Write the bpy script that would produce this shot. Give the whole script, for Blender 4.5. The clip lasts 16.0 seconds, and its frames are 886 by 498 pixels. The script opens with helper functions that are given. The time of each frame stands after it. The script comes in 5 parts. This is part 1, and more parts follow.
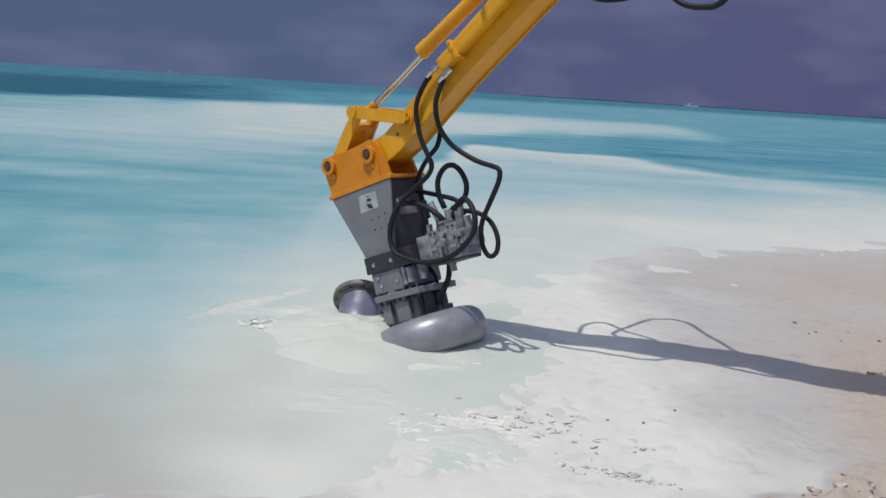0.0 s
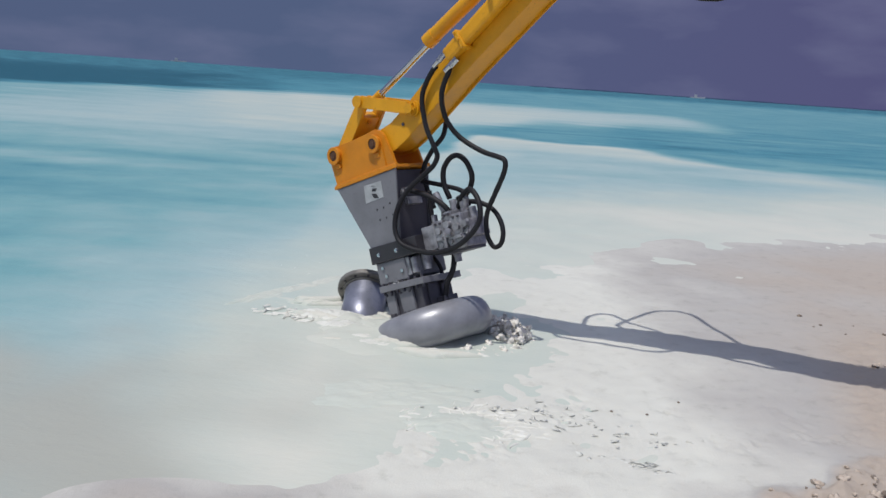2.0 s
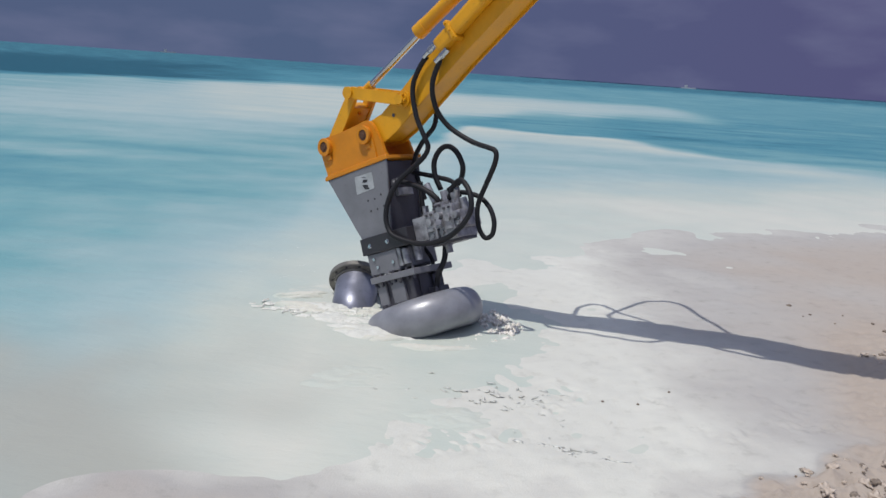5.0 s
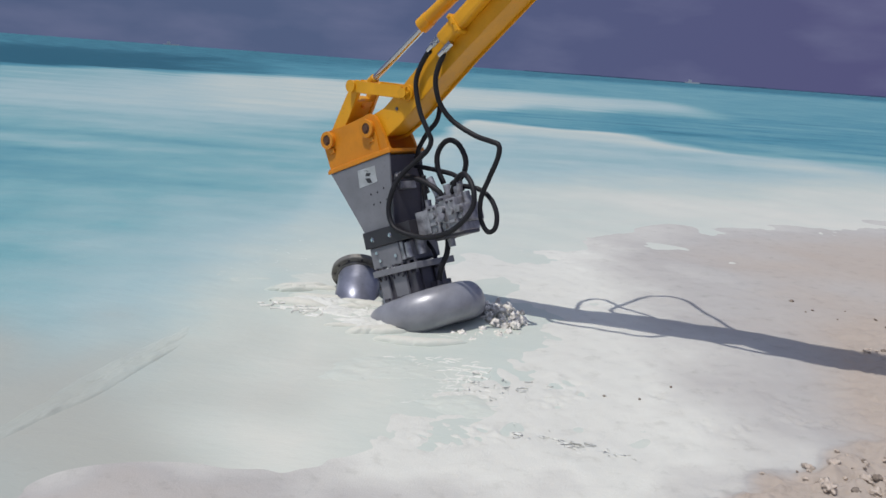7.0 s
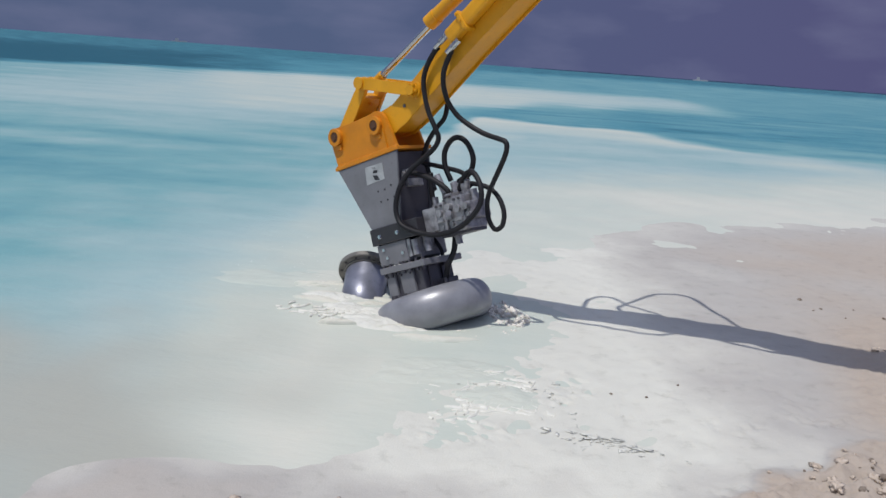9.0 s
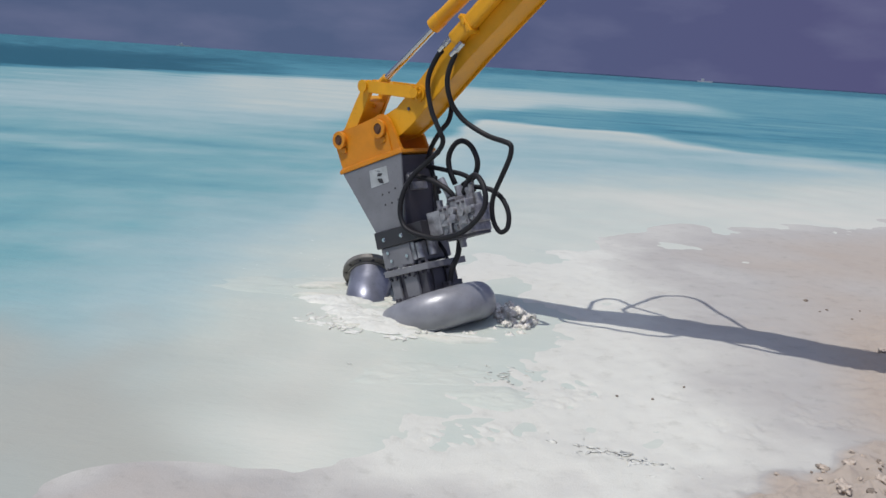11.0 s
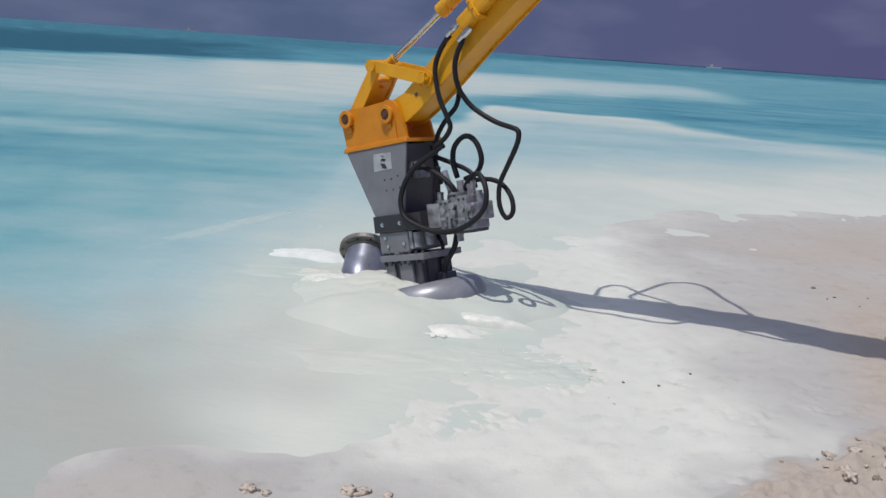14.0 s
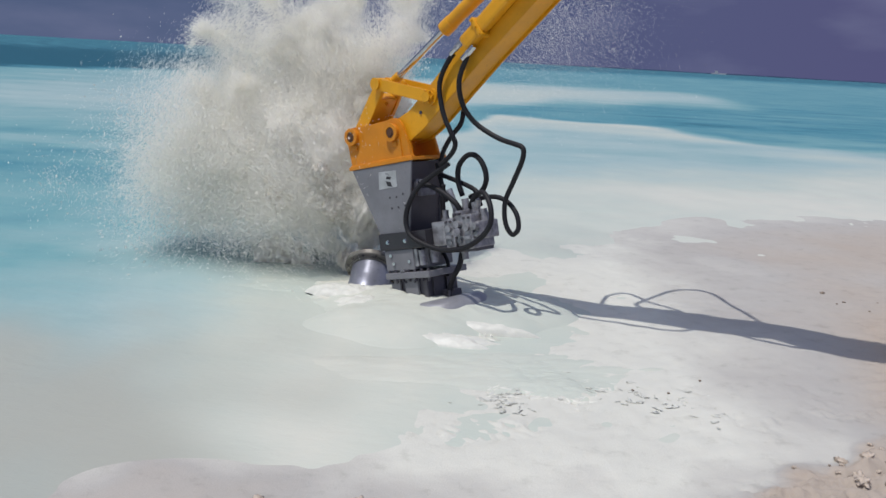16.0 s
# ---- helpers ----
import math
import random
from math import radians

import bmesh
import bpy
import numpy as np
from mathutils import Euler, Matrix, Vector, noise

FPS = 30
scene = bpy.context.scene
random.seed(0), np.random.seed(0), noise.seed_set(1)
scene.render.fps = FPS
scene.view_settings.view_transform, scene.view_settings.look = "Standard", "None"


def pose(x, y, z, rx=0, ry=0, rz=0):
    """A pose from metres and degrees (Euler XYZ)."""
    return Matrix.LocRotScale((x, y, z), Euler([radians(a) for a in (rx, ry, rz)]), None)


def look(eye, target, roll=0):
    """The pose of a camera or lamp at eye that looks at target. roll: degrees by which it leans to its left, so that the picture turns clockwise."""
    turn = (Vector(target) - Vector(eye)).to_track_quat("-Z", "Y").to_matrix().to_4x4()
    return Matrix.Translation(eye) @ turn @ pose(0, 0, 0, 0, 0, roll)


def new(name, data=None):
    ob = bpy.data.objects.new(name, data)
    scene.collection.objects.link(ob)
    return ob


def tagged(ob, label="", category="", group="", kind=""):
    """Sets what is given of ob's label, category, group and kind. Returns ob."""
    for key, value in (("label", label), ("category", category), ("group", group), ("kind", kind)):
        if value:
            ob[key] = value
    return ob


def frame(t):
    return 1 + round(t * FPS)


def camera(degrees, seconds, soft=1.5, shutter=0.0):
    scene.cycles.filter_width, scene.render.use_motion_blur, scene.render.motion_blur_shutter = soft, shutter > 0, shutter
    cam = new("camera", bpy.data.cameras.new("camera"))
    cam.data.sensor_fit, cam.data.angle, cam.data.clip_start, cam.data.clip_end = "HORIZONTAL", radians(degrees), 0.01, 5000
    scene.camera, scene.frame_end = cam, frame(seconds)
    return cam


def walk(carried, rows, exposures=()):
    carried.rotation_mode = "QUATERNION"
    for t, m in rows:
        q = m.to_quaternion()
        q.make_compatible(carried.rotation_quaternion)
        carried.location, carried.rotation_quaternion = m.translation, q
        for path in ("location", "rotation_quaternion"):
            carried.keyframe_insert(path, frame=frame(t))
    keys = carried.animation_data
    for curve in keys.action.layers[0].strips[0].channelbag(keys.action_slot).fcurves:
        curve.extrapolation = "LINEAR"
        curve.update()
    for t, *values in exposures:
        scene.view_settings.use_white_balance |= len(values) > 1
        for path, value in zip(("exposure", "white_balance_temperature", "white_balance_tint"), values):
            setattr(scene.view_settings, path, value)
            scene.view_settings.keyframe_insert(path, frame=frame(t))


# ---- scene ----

# ---- camera and its path ----
EYE = (0.0, 0.0, 2.33)
PATH = [(0, 0.20, -10.12, 3.66), (0.5, 0.55, -10.11, 3.51), (1, -0.06, -10.31, 3.86), (1.5, 0.36, -10.73, 3.67), (2, 0.48, -10.76, 4.02), (2.5, 0.19, -10.64, 3.93), (3, -0.33, -10.76, 3.90), (3.5, 0.06, -11.18, 3.54), (6, -0.28, -11.41, 4.17), (6.5, -0.17, -11.74, 3.95), (7, 0.00, -11.70, 4.20), (7.5, 0.27, -11.61, 4.20), (8, 0.05, -12.00, 4.26), (8.5, 0.32, -12.13, 4.46), (9, 0.45, -11.91, 4.29), (11.5, 0.94, -11.76, 3.79), (12, 1.21, -12.09, 3.76), (12.5, 1.04, -11.88, 3.56), (13, 0.92, -11.96, 3.97), (13.5, 1.15, -12.52, 4.31), (14, 1.18, -12.69, 4.05), (14.5, 1.38, -12.70, 3.60), (15, 1.50, -12.51, 3.60), (15.5, 1.36, -12.43, 3.35), (16, 1.68, -12.09, 3.20)]
cam = camera(53.0, 16.0, soft=1.5, shutter=0.35)
walk(cam, [(t, pose(*EYE, 90 + pitch, 0, yaw) @ pose(0, 0, 0, 0, 0, roll)) for t, yaw, pitch, roll in PATH])

# ---- world, sun, exposure ----
SHADE = (0.30, 0.28)  # how far a shadow falls for each metre of height
scene.view_settings.exposure = 0.0
world = bpy.data.worlds.new("world")
scene.world = world
world.use_nodes = True
wn, wl = world.node_tree.nodes, world.node_tree.links
wn.clear()
sky = wn.new("ShaderNodeTexSky")
sky.sky_type, sky.sun_disc = "NISHITA", False
sky.sun_elevation, sky.sun_rotation = radians(67.7), math.atan2(-SHADE[0], -SHADE[1])
sky.air_density, sky.dust_density, sky.ozone_density = 1.0, 1.0, 1.0
coord = wn.new("ShaderNodeTexCoord")
axes = wn.new("ShaderNodeSeparateXYZ")
wl.new(coord.outputs["Generated"], axes.inputs["Vector"])
# blue haze low over the sea, going over to violet on one side
haze = wn.new("ShaderNodeValToRGB")
haze.color_ramp.elements[0].color, haze.color_ramp.elements[1].color = (0.93, 1.27, 2.36, 1), (1.0, 0.98, 2.2, 1)
side = wn.new("ShaderNodeMapRange")
side.inputs["From Min"].default_value, side.inputs["From Max"].default_value = -0.15, 0.45
wl.new(axes.outputs["X"], side.inputs["Value"])
wl.new(side.outputs["Result"], haze.inputs["Fac"])
# thin bright cloud high up
high = wn.new("ShaderNodeMapRange")
high.inputs["From Min"].default_value, high.inputs["From Max"].default_value = 0.10, 0.75
wl.new(axes.outputs["Z"], high.inputs["Value"])
upper = wn.new("ShaderNodeMix")
upper.data_type, upper.blend_type = "RGBA", "ADD"
upper.inputs["Factor"].default_value = 1.0
upper.inputs["B"].default_value = (2.2, 2.3, 2.9, 1)
wl.new(sky.outputs["Color"], upper.inputs["A"])
low = wn.new("ShaderNodeMix")
low.data_type = "RGBA"
wl.new(high.outputs["Result"], low.inputs["Factor"])
wl.new(haze.outputs["Color"], low.inputs["A"])
wl.new(upper.outputs["Result"], low.inputs["B"])
stretch = wn.new("ShaderNodeMapping")
stretch.inputs["Scale"].default_value = (1.0, 1.0, 3.0)
stretch.inputs["Location"].default_value = (0.3, 0.0, 0.1)
cloud = wn.new("ShaderNodeTexNoise")
cloud.inputs["Scale"].default_value, cloud.inputs["Detail"].default_value = 7.0, 5.0
ramp = wn.new("ShaderNodeValToRGB")
ramp.color_ramp.elements[0].position, ramp.color_ramp.elements[1].position = 0.46, 0.80
ramp.color_ramp.elements[0].color, ramp.color_ramp.elements[1].color = (0, 0, 0, 1), (0.55, 0.55, 0.55, 1)
veil = wn.new("ShaderNodeMix")
veil.data_type = "RGBA"
veil.inputs["B"].default_value = (2.0, 2.15, 3.5, 1)
back = wn.new("ShaderNodeBackground")
back.inputs["Strength"].default_value = 0.09
out = wn.new("ShaderNodeOutputWorld")
wl.new(coord.outputs["Generated"], stretch.inputs["Vector"])
wl.new(stretch.outputs["Vector"], cloud.inputs["Vector"])
wl.new(cloud.outputs["Fac"], ramp.inputs["Fac"])
wl.new(low.outputs["Result"], veil.inputs["A"])
wl.new(ramp.outputs["Color"], veil.inputs["Factor"])
wl.new(veil.outputs["Result"], back.inputs["Color"])
wl.new(back.outputs["Background"], out.inputs["Surface"])
sun = new("sun", bpy.data.lights.new("sun", "SUN"))
sun.data.energy, sun.data.angle, sun.data.color = 2.65, radians(0.55), (1.0, 0.965, 0.92)
sun.matrix_world = look((-SHADE[0] * 20, -SHADE[1] * 20, 20), (0, 0, 0))


# ---- materials ----
def node(nt, kind, **values):
    n = nt.nodes.new(kind)
    for key, value in values.items():
        n.inputs[key].default_value = value
    return n


def material(name, colour, rough=0.5, metal=0.0, grain=40.0, spots=6.0, vary=0.12, bump=0.15, stain=None, coat=0.0):
    """A painted or bare surface: fine grain, broad patches, stains and a little relief, in object space."""
    m = bpy.data.materials.new(name)
    m.use_nodes = True
    nt = m.node_tree
    lk = nt.links.new
    b = nt.nodes["Principled BSDF"]
    b.inputs["Metallic"].default_value = metal
    b.inputs["Coat Weight"].default_value = coat
    tc = node(nt, "ShaderNodeTexCoord")
    n1 = node(nt, "ShaderNodeTexNoise", Scale=grain, Detail=6.0)
    n2 = node(nt, "ShaderNodeTexNoise", Scale=spots, Detail=4.0, Roughness=0.6)
    lk(tc.outputs["Object"], n1.inputs["Vector"])
    lk(tc.outputs["Object"], n2.inputs["Vector"])
    r = nt.nodes.new("ShaderNodeValToRGB")
    r.color_ramp.elements[0].position, r.color_ramp.elements[1].position = 0.3, 0.7
    lo, hi = [c * (1 - vary) for c in colour], [min(1, c * (1 + vary)) for c in colour]
    r.color_ramp.elements[0].color, r.color_ramp.elements[1].color = (*lo, 1), (*hi, 1)
    lk(n2.outputs["Fac"], r.inputs["Fac"])
    mix = nt.nodes.new("ShaderNodeMix")
    mix.data_type = "RGBA"
    mix.inputs["B"].default_value = (*(stain or [c * 0.45 for c in colour]), 1)
    r2 = nt.nodes.new("ShaderNodeValToRGB")
    r2.color_ramp.elements[0].position, r2.color_ramp.elements[1].position = 0.60, 0.80
    r2.color_ramp.elements[1].color = (0.6, 0.6, 0.6, 1)
    lk(n1.outputs["Fac"], r2.inputs["Fac"])
    lk(r.outputs["Color"], mix.inputs["A"])
    lk(r2.outputs["Color"], mix.inputs["Factor"])
    lk(mix.outputs["Result"], b.inputs["Base Color"])
    mr = node(nt, "ShaderNodeMapRange", **{"To Min": max(0.03, rough - 0.1), "To Max": min(1.0, rough + 0.12)})
    lk(n2.outputs["Fac"], mr.inputs["Value"])
    lk(mr.outputs["Result"], b.inputs["Roughness"])
    bp = node(nt, "ShaderNodeBump", Strength=bump, Distance=0.003)
    lk(n1.outputs["Fac"], bp.inputs["Height"])
    lk(bp.outputs["Normal"], b.inputs["Normal"])
    return m


YELLOW = material("yellow_paint", (0.69, 0.325, 0.008), 0.45, spots=3.0, stain=(0.34, 0.16, 0.02))
ORANGE = material("orange_paint", (0.62, 0.225, 0.007), 0.48, spots=4.0, stain=(0.30, 0.12, 0.02))
GREY = material("grey_paint", (0.185, 0.187, 0.205), 0.45, spots=4.0)
SILVER = material("silver_paint", (0.27, 0.275, 0.30), 0.36, metal=0.25, spots=5.0, vary=0.18, stain=(0.24, 0.235, 0.23))
PIPE = material("wet_silver_paint", (0.24, 0.25, 0.31), 0.36, metal=0.45, spots=3.0, vary=0.3, stain=(0.10, 0.10, 0.12))
# dark steel fittings, and grey parts that lie in shade
DARK = material("dark_steel_and_shade", (0.065, 0.062, 0.075), 0.45)
BLACK = material("black_paint", (0.030, 0.028, 0.034), 0.4)
RUBBER = material("black_rubber", (0.018, 0.018, 0.021), 0.50, bump=0.3, grain=120)
RUBBER.node_tree.nodes["Principled BSDF"].inputs["Specular IOR Level"].default_value = 0.22
CHROME = material("chrome", (0.62, 0.62, 0.64), 0.16, metal=1.0, vary=0.05)
STEEL = material("bare_steel", (0.31, 0.31, 0.33), 0.36, metal=0.45, vary=0.45, spots=14.0, grain=60.0)
# rust-stained steel, base darkened for the shade on the flange's downward face
FLANGE = material("worn_shaded_steel", (0.19, 0.18, 0.165), 0.45, metal=0.3, vary=0.4, spots=10.0, stain=(0.10, 0.06, 0.03))
RUST = material("rusty_pin", (0.11, 0.05, 0.025), 0.7, vary=0.3)
LABEL = material("label_sheet", (0.38, 0.40, 0.41), 0.6, grain=25.0, vary=0.25)


def terrain_material(name, kind):
    m = bpy.data.materials.new(name)
    m.use_nodes = True
    nt = m.node_tree
    return m, nt, nt.links.new, nt.nodes["Principled BSDF"]


def ramp_node(nt, stops):
    r = nt.nodes.new("ShaderNodeValToRGB")
    e = r.color_ramp.elements
    while len(e) < len(stops):
        e.new(0.5)
    for k, (p, c) in enumerate(stops):
        e[k].position, e[k].color = p, (*c, 1)
    return r


def sand_material():
    m, nt, lk, b = terrain_material("coral_sand", "sand")
    tc = node(nt, "ShaderNodeNewGeometry")
    shore = nt.nodes.new("ShaderNodeAttribute")
    shore.attribute_name = "dry_and_dim"
    n1 = node(nt, "ShaderNodeTexNoise", Scale=1.1, Detail=7.0, Roughness=0.62)
    n2 = node(nt, "ShaderNodeTexNoise", Scale=6.0, Detail=9.0, Roughness=0.68)
    n3 = node(nt, "ShaderNodeTexNoise", Scale=90.0, Detail=4.0)
    for n in (n1, n2, n3):
        lk(tc.outputs["Position"], n.inputs["Vector"])
    add = node(nt, "ShaderNodeMath")
    add.operation = "MULTIPLY_ADD"
    add.inputs[1].default_value = 0.26
    lk(n1.outputs["Fac"], add.inputs[0])
    lk(shore.outputs["Fac"], add.inputs[2])
    r = ramp_node(nt, [(0.06, (0.61, 0.612, 0.55)), (0.36, (0.645, 0.642, 0.578)), (0.60, (0.43, 0.414, 0.388)), (0.90, (0.42, 0.36, 0.305))])
    lk(add.outputs["Value"], r.inputs["Fac"])
    r2 = ramp_node(nt, [(0.28, (0.80, 0.80, 0.79)), (0.44, (0.97, 0.97, 0.97)), (0.66, (1.0, 1.0, 1.0)), (0.78, (0.84, 0.82, 0.79))])
    lk(n2.outputs["Fac"], r2.inputs["Fac"])
    mul = nt.nodes.new("ShaderNodeMix")
    mul.data_type, mul.blend_type = "RGBA", "MULTIPLY"
    mul.inputs["Factor"].default_value = 1.0
    lk(r.outputs["Color"], mul.inputs["A"])
    lk(r2.outputs["Color"], mul.inputs["B"])
    lk(mul.outputs["Result"], b.inputs["Base Color"])
    rr = node(nt, "ShaderNodeMapRange", **{"From Min": 0.2, "From Max": 0.75, "To Min": 0.55, "To Max": 0.95})
    lk(add.outputs["Value"], rr.inputs["Value"])
    lk(rr.outputs["Result"], b.inputs["Roughness"])
    b.inputs["Specular IOR Level"].default_value = 0.25
    hs = node(nt, "ShaderNodeMath")
    hs.operation = "MULTIPLY_ADD"
    hs.inputs[1].default_value = 0.25
    lk(n3.outputs["Fac"], hs.inputs[0])
    lk(n2.outputs["Fac"], hs.inputs[2])
    bp = node(nt, "ShaderNodeBump", Strength=0.5, Distance=0.02)
    lk(hs.outputs["Value"], bp.inputs["Height"])
    lk(bp.outputs["Normal"], b.inputs["Normal"])
    return m


def water_material():
    """Turbid lagoon water: its colour goes with the depth, milky over the sand."""
    m, nt, lk, b = terrain_material("lagoon_water", "water")
    tc = node(nt, "ShaderNodeNewGeometry")
    depth = nt.nodes.new("ShaderNodeAttribute")
    depth.attribute_name = "depth"
    mp = node(nt, "ShaderNodeMapping", Scale=(0.13, 0.42, 1.0), Rotation=(0, 0, -0.12))
    n1 = node(nt, "ShaderNodeTexNoise", Scale=1.0, Detail=9.0, Roughness=0.66)
    n2 = node(nt, "ShaderNodeTexNoise", Scale=0.9, Detail=6.0, Roughness=0.65)
    lk(tc.outputs["Position"], mp.inputs["Vector"])
    lk(mp.outputs["Vector"], n1.inputs["Vector"])
    lk(tc.outputs["Position"], n2.inputs["Vector"])
    share = node(nt, "ShaderNodeMapRange", **{"From Min": 0.2, "From Max": 0.8, "To Min": 0.80, "To Max": 1.20})
    lk(n1.outputs["Fac"], share.inputs["Value"])
    a1 = node(nt, "ShaderNodeMath")
    a1.operation = "MULTIPLY_ADD"
    a1.inputs[2].default_value = 0.09
    lk(share.outputs["Result"], a1.inputs[0])
    lk(depth.outputs["Fac"], a1.inputs[1])
    a2 = node(nt, "ShaderNodeMath")
    a2.operation = "MULTIPLY_ADD"
    a2.inputs[1].default_value = 0.20
    lk(n2.outputs["Fac"], a2.inputs[0])
    lk(a1.outputs["Value"], a2.inputs[2])
    r = ramp_node(nt, [(0.16, (0.63, 0.62, 0.545)), (0.34, (0.495, 0.545, 0.49)), (0.52, (0.34, 0.46, 0.46)), (0.70, (0.175, 0.355, 0.375)), (0.86, (0.065, 0.235, 0.295)), (1.0, (0.010, 0.09, 0.13))])
    lk(a2.outputs["Value"], r.inputs["Fac"])
    silt_and_dim = nt.nodes.new("ShaderNodeAttribute")
    silt_and_dim.attribute_name = "silt_and_dim"
    stir = nt.nodes.new("ShaderNodeMix")
    stir.data_type = "RGBA"
    stir.inputs["B"].default_value = (0.38, 0.385, 0.34, 1)
    lk(silt_and_dim.outputs["Fac"], stir.inputs["Factor"])
    lk(r.outputs["Color"], stir.inputs["A"])
    lk(stir.outputs["Result"], b.inputs["Base Color"])
    b.inputs["Roughness"].default_value = 0.38
    b.inputs["IOR"].default_value = 1.33
    b.inputs["Specular IOR Level"].default_value = 0.08
    w1 = node(nt, "ShaderNodeTexNoise", Scale=2.2, Detail=7.0, Roughness=0.6)
    mp2 = node(nt, "ShaderNodeMapping", Scale=(0.6, 1.2, 1.0), Rotation=(0, 0, 0.5))
    lk(tc.outputs["Position"], mp2.inputs["Vector"])
    lk(mp2.outputs["Vector"], w1.inputs["Vector"])
    w2 = node(nt, "ShaderNodeTexNoise", Scale=7.0, Detail=8.0, Roughness=0.7, Distortion=0.6)
    lk(mp2.outputs["Vector"], w2.inputs["Vector"])
    chop = node(nt, "ShaderNodeMath")
    chop.operation = "MULTIPLY_ADD"
    chop.inputs[1].default_value = 0.18
    lk(w2.outputs["Fac"], chop.inputs[0])
    lk(w1.outputs["Fac"], chop.inputs[2])
    bp = node(nt, "ShaderNodeBump", Strength=0.34, Distance=0.05)
    lk(chop.outputs["Value"], bp.inputs["Height"])
    lk(bp.outputs["Normal"], b.inputs["Normal"])
    return m


SAND = sand_material()
WATER = water_material()


# ---- mesh helpers ----
def part(name, bm, mat, parent, label="", smooth=False):
    me = bpy.data.meshes.new(name)
    if smooth:
        for f in bm.faces:
            f.smooth = True
    bm.to_mesh(me)
    bm.free()
    me.materials.append(mat)
    ob = new(name, me)
    ob.parent = parent
    if label:
        tagged(ob, label)
    return ob


def box(bm, x0, x1, y0, y1, z0, z1, m=None, bevel=0.006):
    vs = bmesh.ops.create_cube(bm, size=1.0)["verts"]
    for v in vs:
        v.co = Vector(((x0 + x1) / 2 + v.co.x * (x1 - x0), (y0 + y1) / 2 + v.co.y * (y1 - y0), (z0 + z1) / 2 + v.co.z * (z1 - z0)))
    if m is not None:
        bmesh.ops.transform(bm, matrix=m, verts=vs)
    if bevel:
        es = list({e for v in vs for e in v.link_edges})
        bmesh.ops.bevel(bm, geom=es, offset=bevel, segments=2, affect="EDGES", profile=0.6)


def rod(bm, p0, p1, r0, r1=None, seg=24):
    p0, p1 = Vector(p0), Vector(p1)
    vs = bmesh.ops.create_cone(bm, cap_ends=True, segments=seg, radius1=r0, radius2=r0 if r1 is None else r1, depth=(p1 - p0).length)["verts"]
    m = Matrix.Translation((p0 + p1) / 2) @ (p1 - p0).to_track_quat("Z", "Y").to_matrix().to_4x4()
    bmesh.ops.transform(bm, matrix=m, verts=vs)


def plate(bm, outline, y0, y1, bevel=0.006):
    """A flat piece cut to an outline in the x-z plane, from y0 to y1."""
    lo = [bm.verts.new((x, y0, z)) for x, z in outline]
    hi = [bm.verts.new((x, y1, z)) for x, z in outline]
    n = len(outline)
    fs = [bm.faces.new(lo), bm.faces.new(hi[::-1])]
    fs += [bm.faces.new((lo[i], hi[i], hi[(i + 1) % n], lo[(i + 1) % n])) for i in range(n)]
    bmesh.ops.recalc_face_normals(bm, faces=fs)
    if bevel:
        es = [e for v in lo + hi for e in v.link_edges if not (e.verts[0] in lo) ^ (e.verts[1] in lo)]
        bmesh.ops.bevel(bm, geom=list(set(es)), offset=bevel, segments=2, affect="EDGES")


def arc(cx, cz, r, a0, a1, n=8):
    return [(cx + r * math.cos(radians(a0 + (a1 - a0) * k / n)), cz + r * math.sin(radians(a0 + (a1 - a0) * k / n))) for k in range(n + 1)]


def spline(points, steps=10):
    """A smooth line through the points (Catmull-Rom)."""
    p = [Vector(q) for q in points]
    p = [p[0] * 2 - p[1]] + p + [p[-1] * 2 - p[-2]]
    res = []
    for i in range(1, len(p) - 2):
        for k in range(steps):
            t = k / steps
            res.append(0.5 * (2 * p[i] + (p[i + 1] - p[i - 1]) * t + (2 * p[i - 1] - 5 * p[i] + 4 * p[i + 1] - p[i + 2]) * t * t + (3 * p[i] - p[i - 1] - 3 * p[i + 1] + p[i + 2]) * t ** 3))
    return res + [p[-2]]


def hose(bm, points, r=0.022, seg=12, steps=10):
    line = spline(points, steps)
    rings, side = [], Vector((0.3, 1, 0.2))
    for i, c in enumerate(line):
        d = (line[min(i + 1, len(line) - 1)] - line[max(i - 1, 0)]).normalized()
        side = (side - d * side.dot(d)).normalized()
        up = d.cross(side)
        rings.append([bm.verts.new(c + (side * math.cos(2 * math.pi * k / seg) + up * math.sin(2 * math.pi * k / seg)) * r) for k in range(seg)])
    for a, b in zip(rings, rings[1:]):
        for k in range(seg):
            bm.faces.new((a[k], a[(k + 1) % seg], b[(k + 1) % seg], b[k]))
    bm.faces.new(rings[0][::-1])
    bm.faces.new(rings[-1])


def lathe(bm, profile, seg=64):
    """Turns a closed profile of (radius, height) about the z axis."""
    rings = [[bm.verts.new((r * math.cos(2 * math.pi * k / seg), r * math.sin(2 * math.pi * k / seg), z)) for k in range(seg)] for r, z in profile]
    fs = []
    for a, b in zip(rings, rings[1:] + rings[:1]):
        for k in range(seg):
            fs.append(bm.faces.new((a[k], a[(k + 1) % seg], b[(k + 1) % seg], b[k])))
    bmesh.ops.recalc_face_normals(bm, faces=fs)


# ---- ground and water ----
SHORE = [(-400, -30), (-12, 2.6), (-4, 4.1), (-2.4, 4.65), (-1.3, 5.0), (-0.75, 5.8), (-0.55, 7.0), (-0.65, 8.6), (-0.3, 10.6), (0.8, 12.4), (3.0, 14.6), (8, 17), (20, 19), (60, 24), (400, 60)]


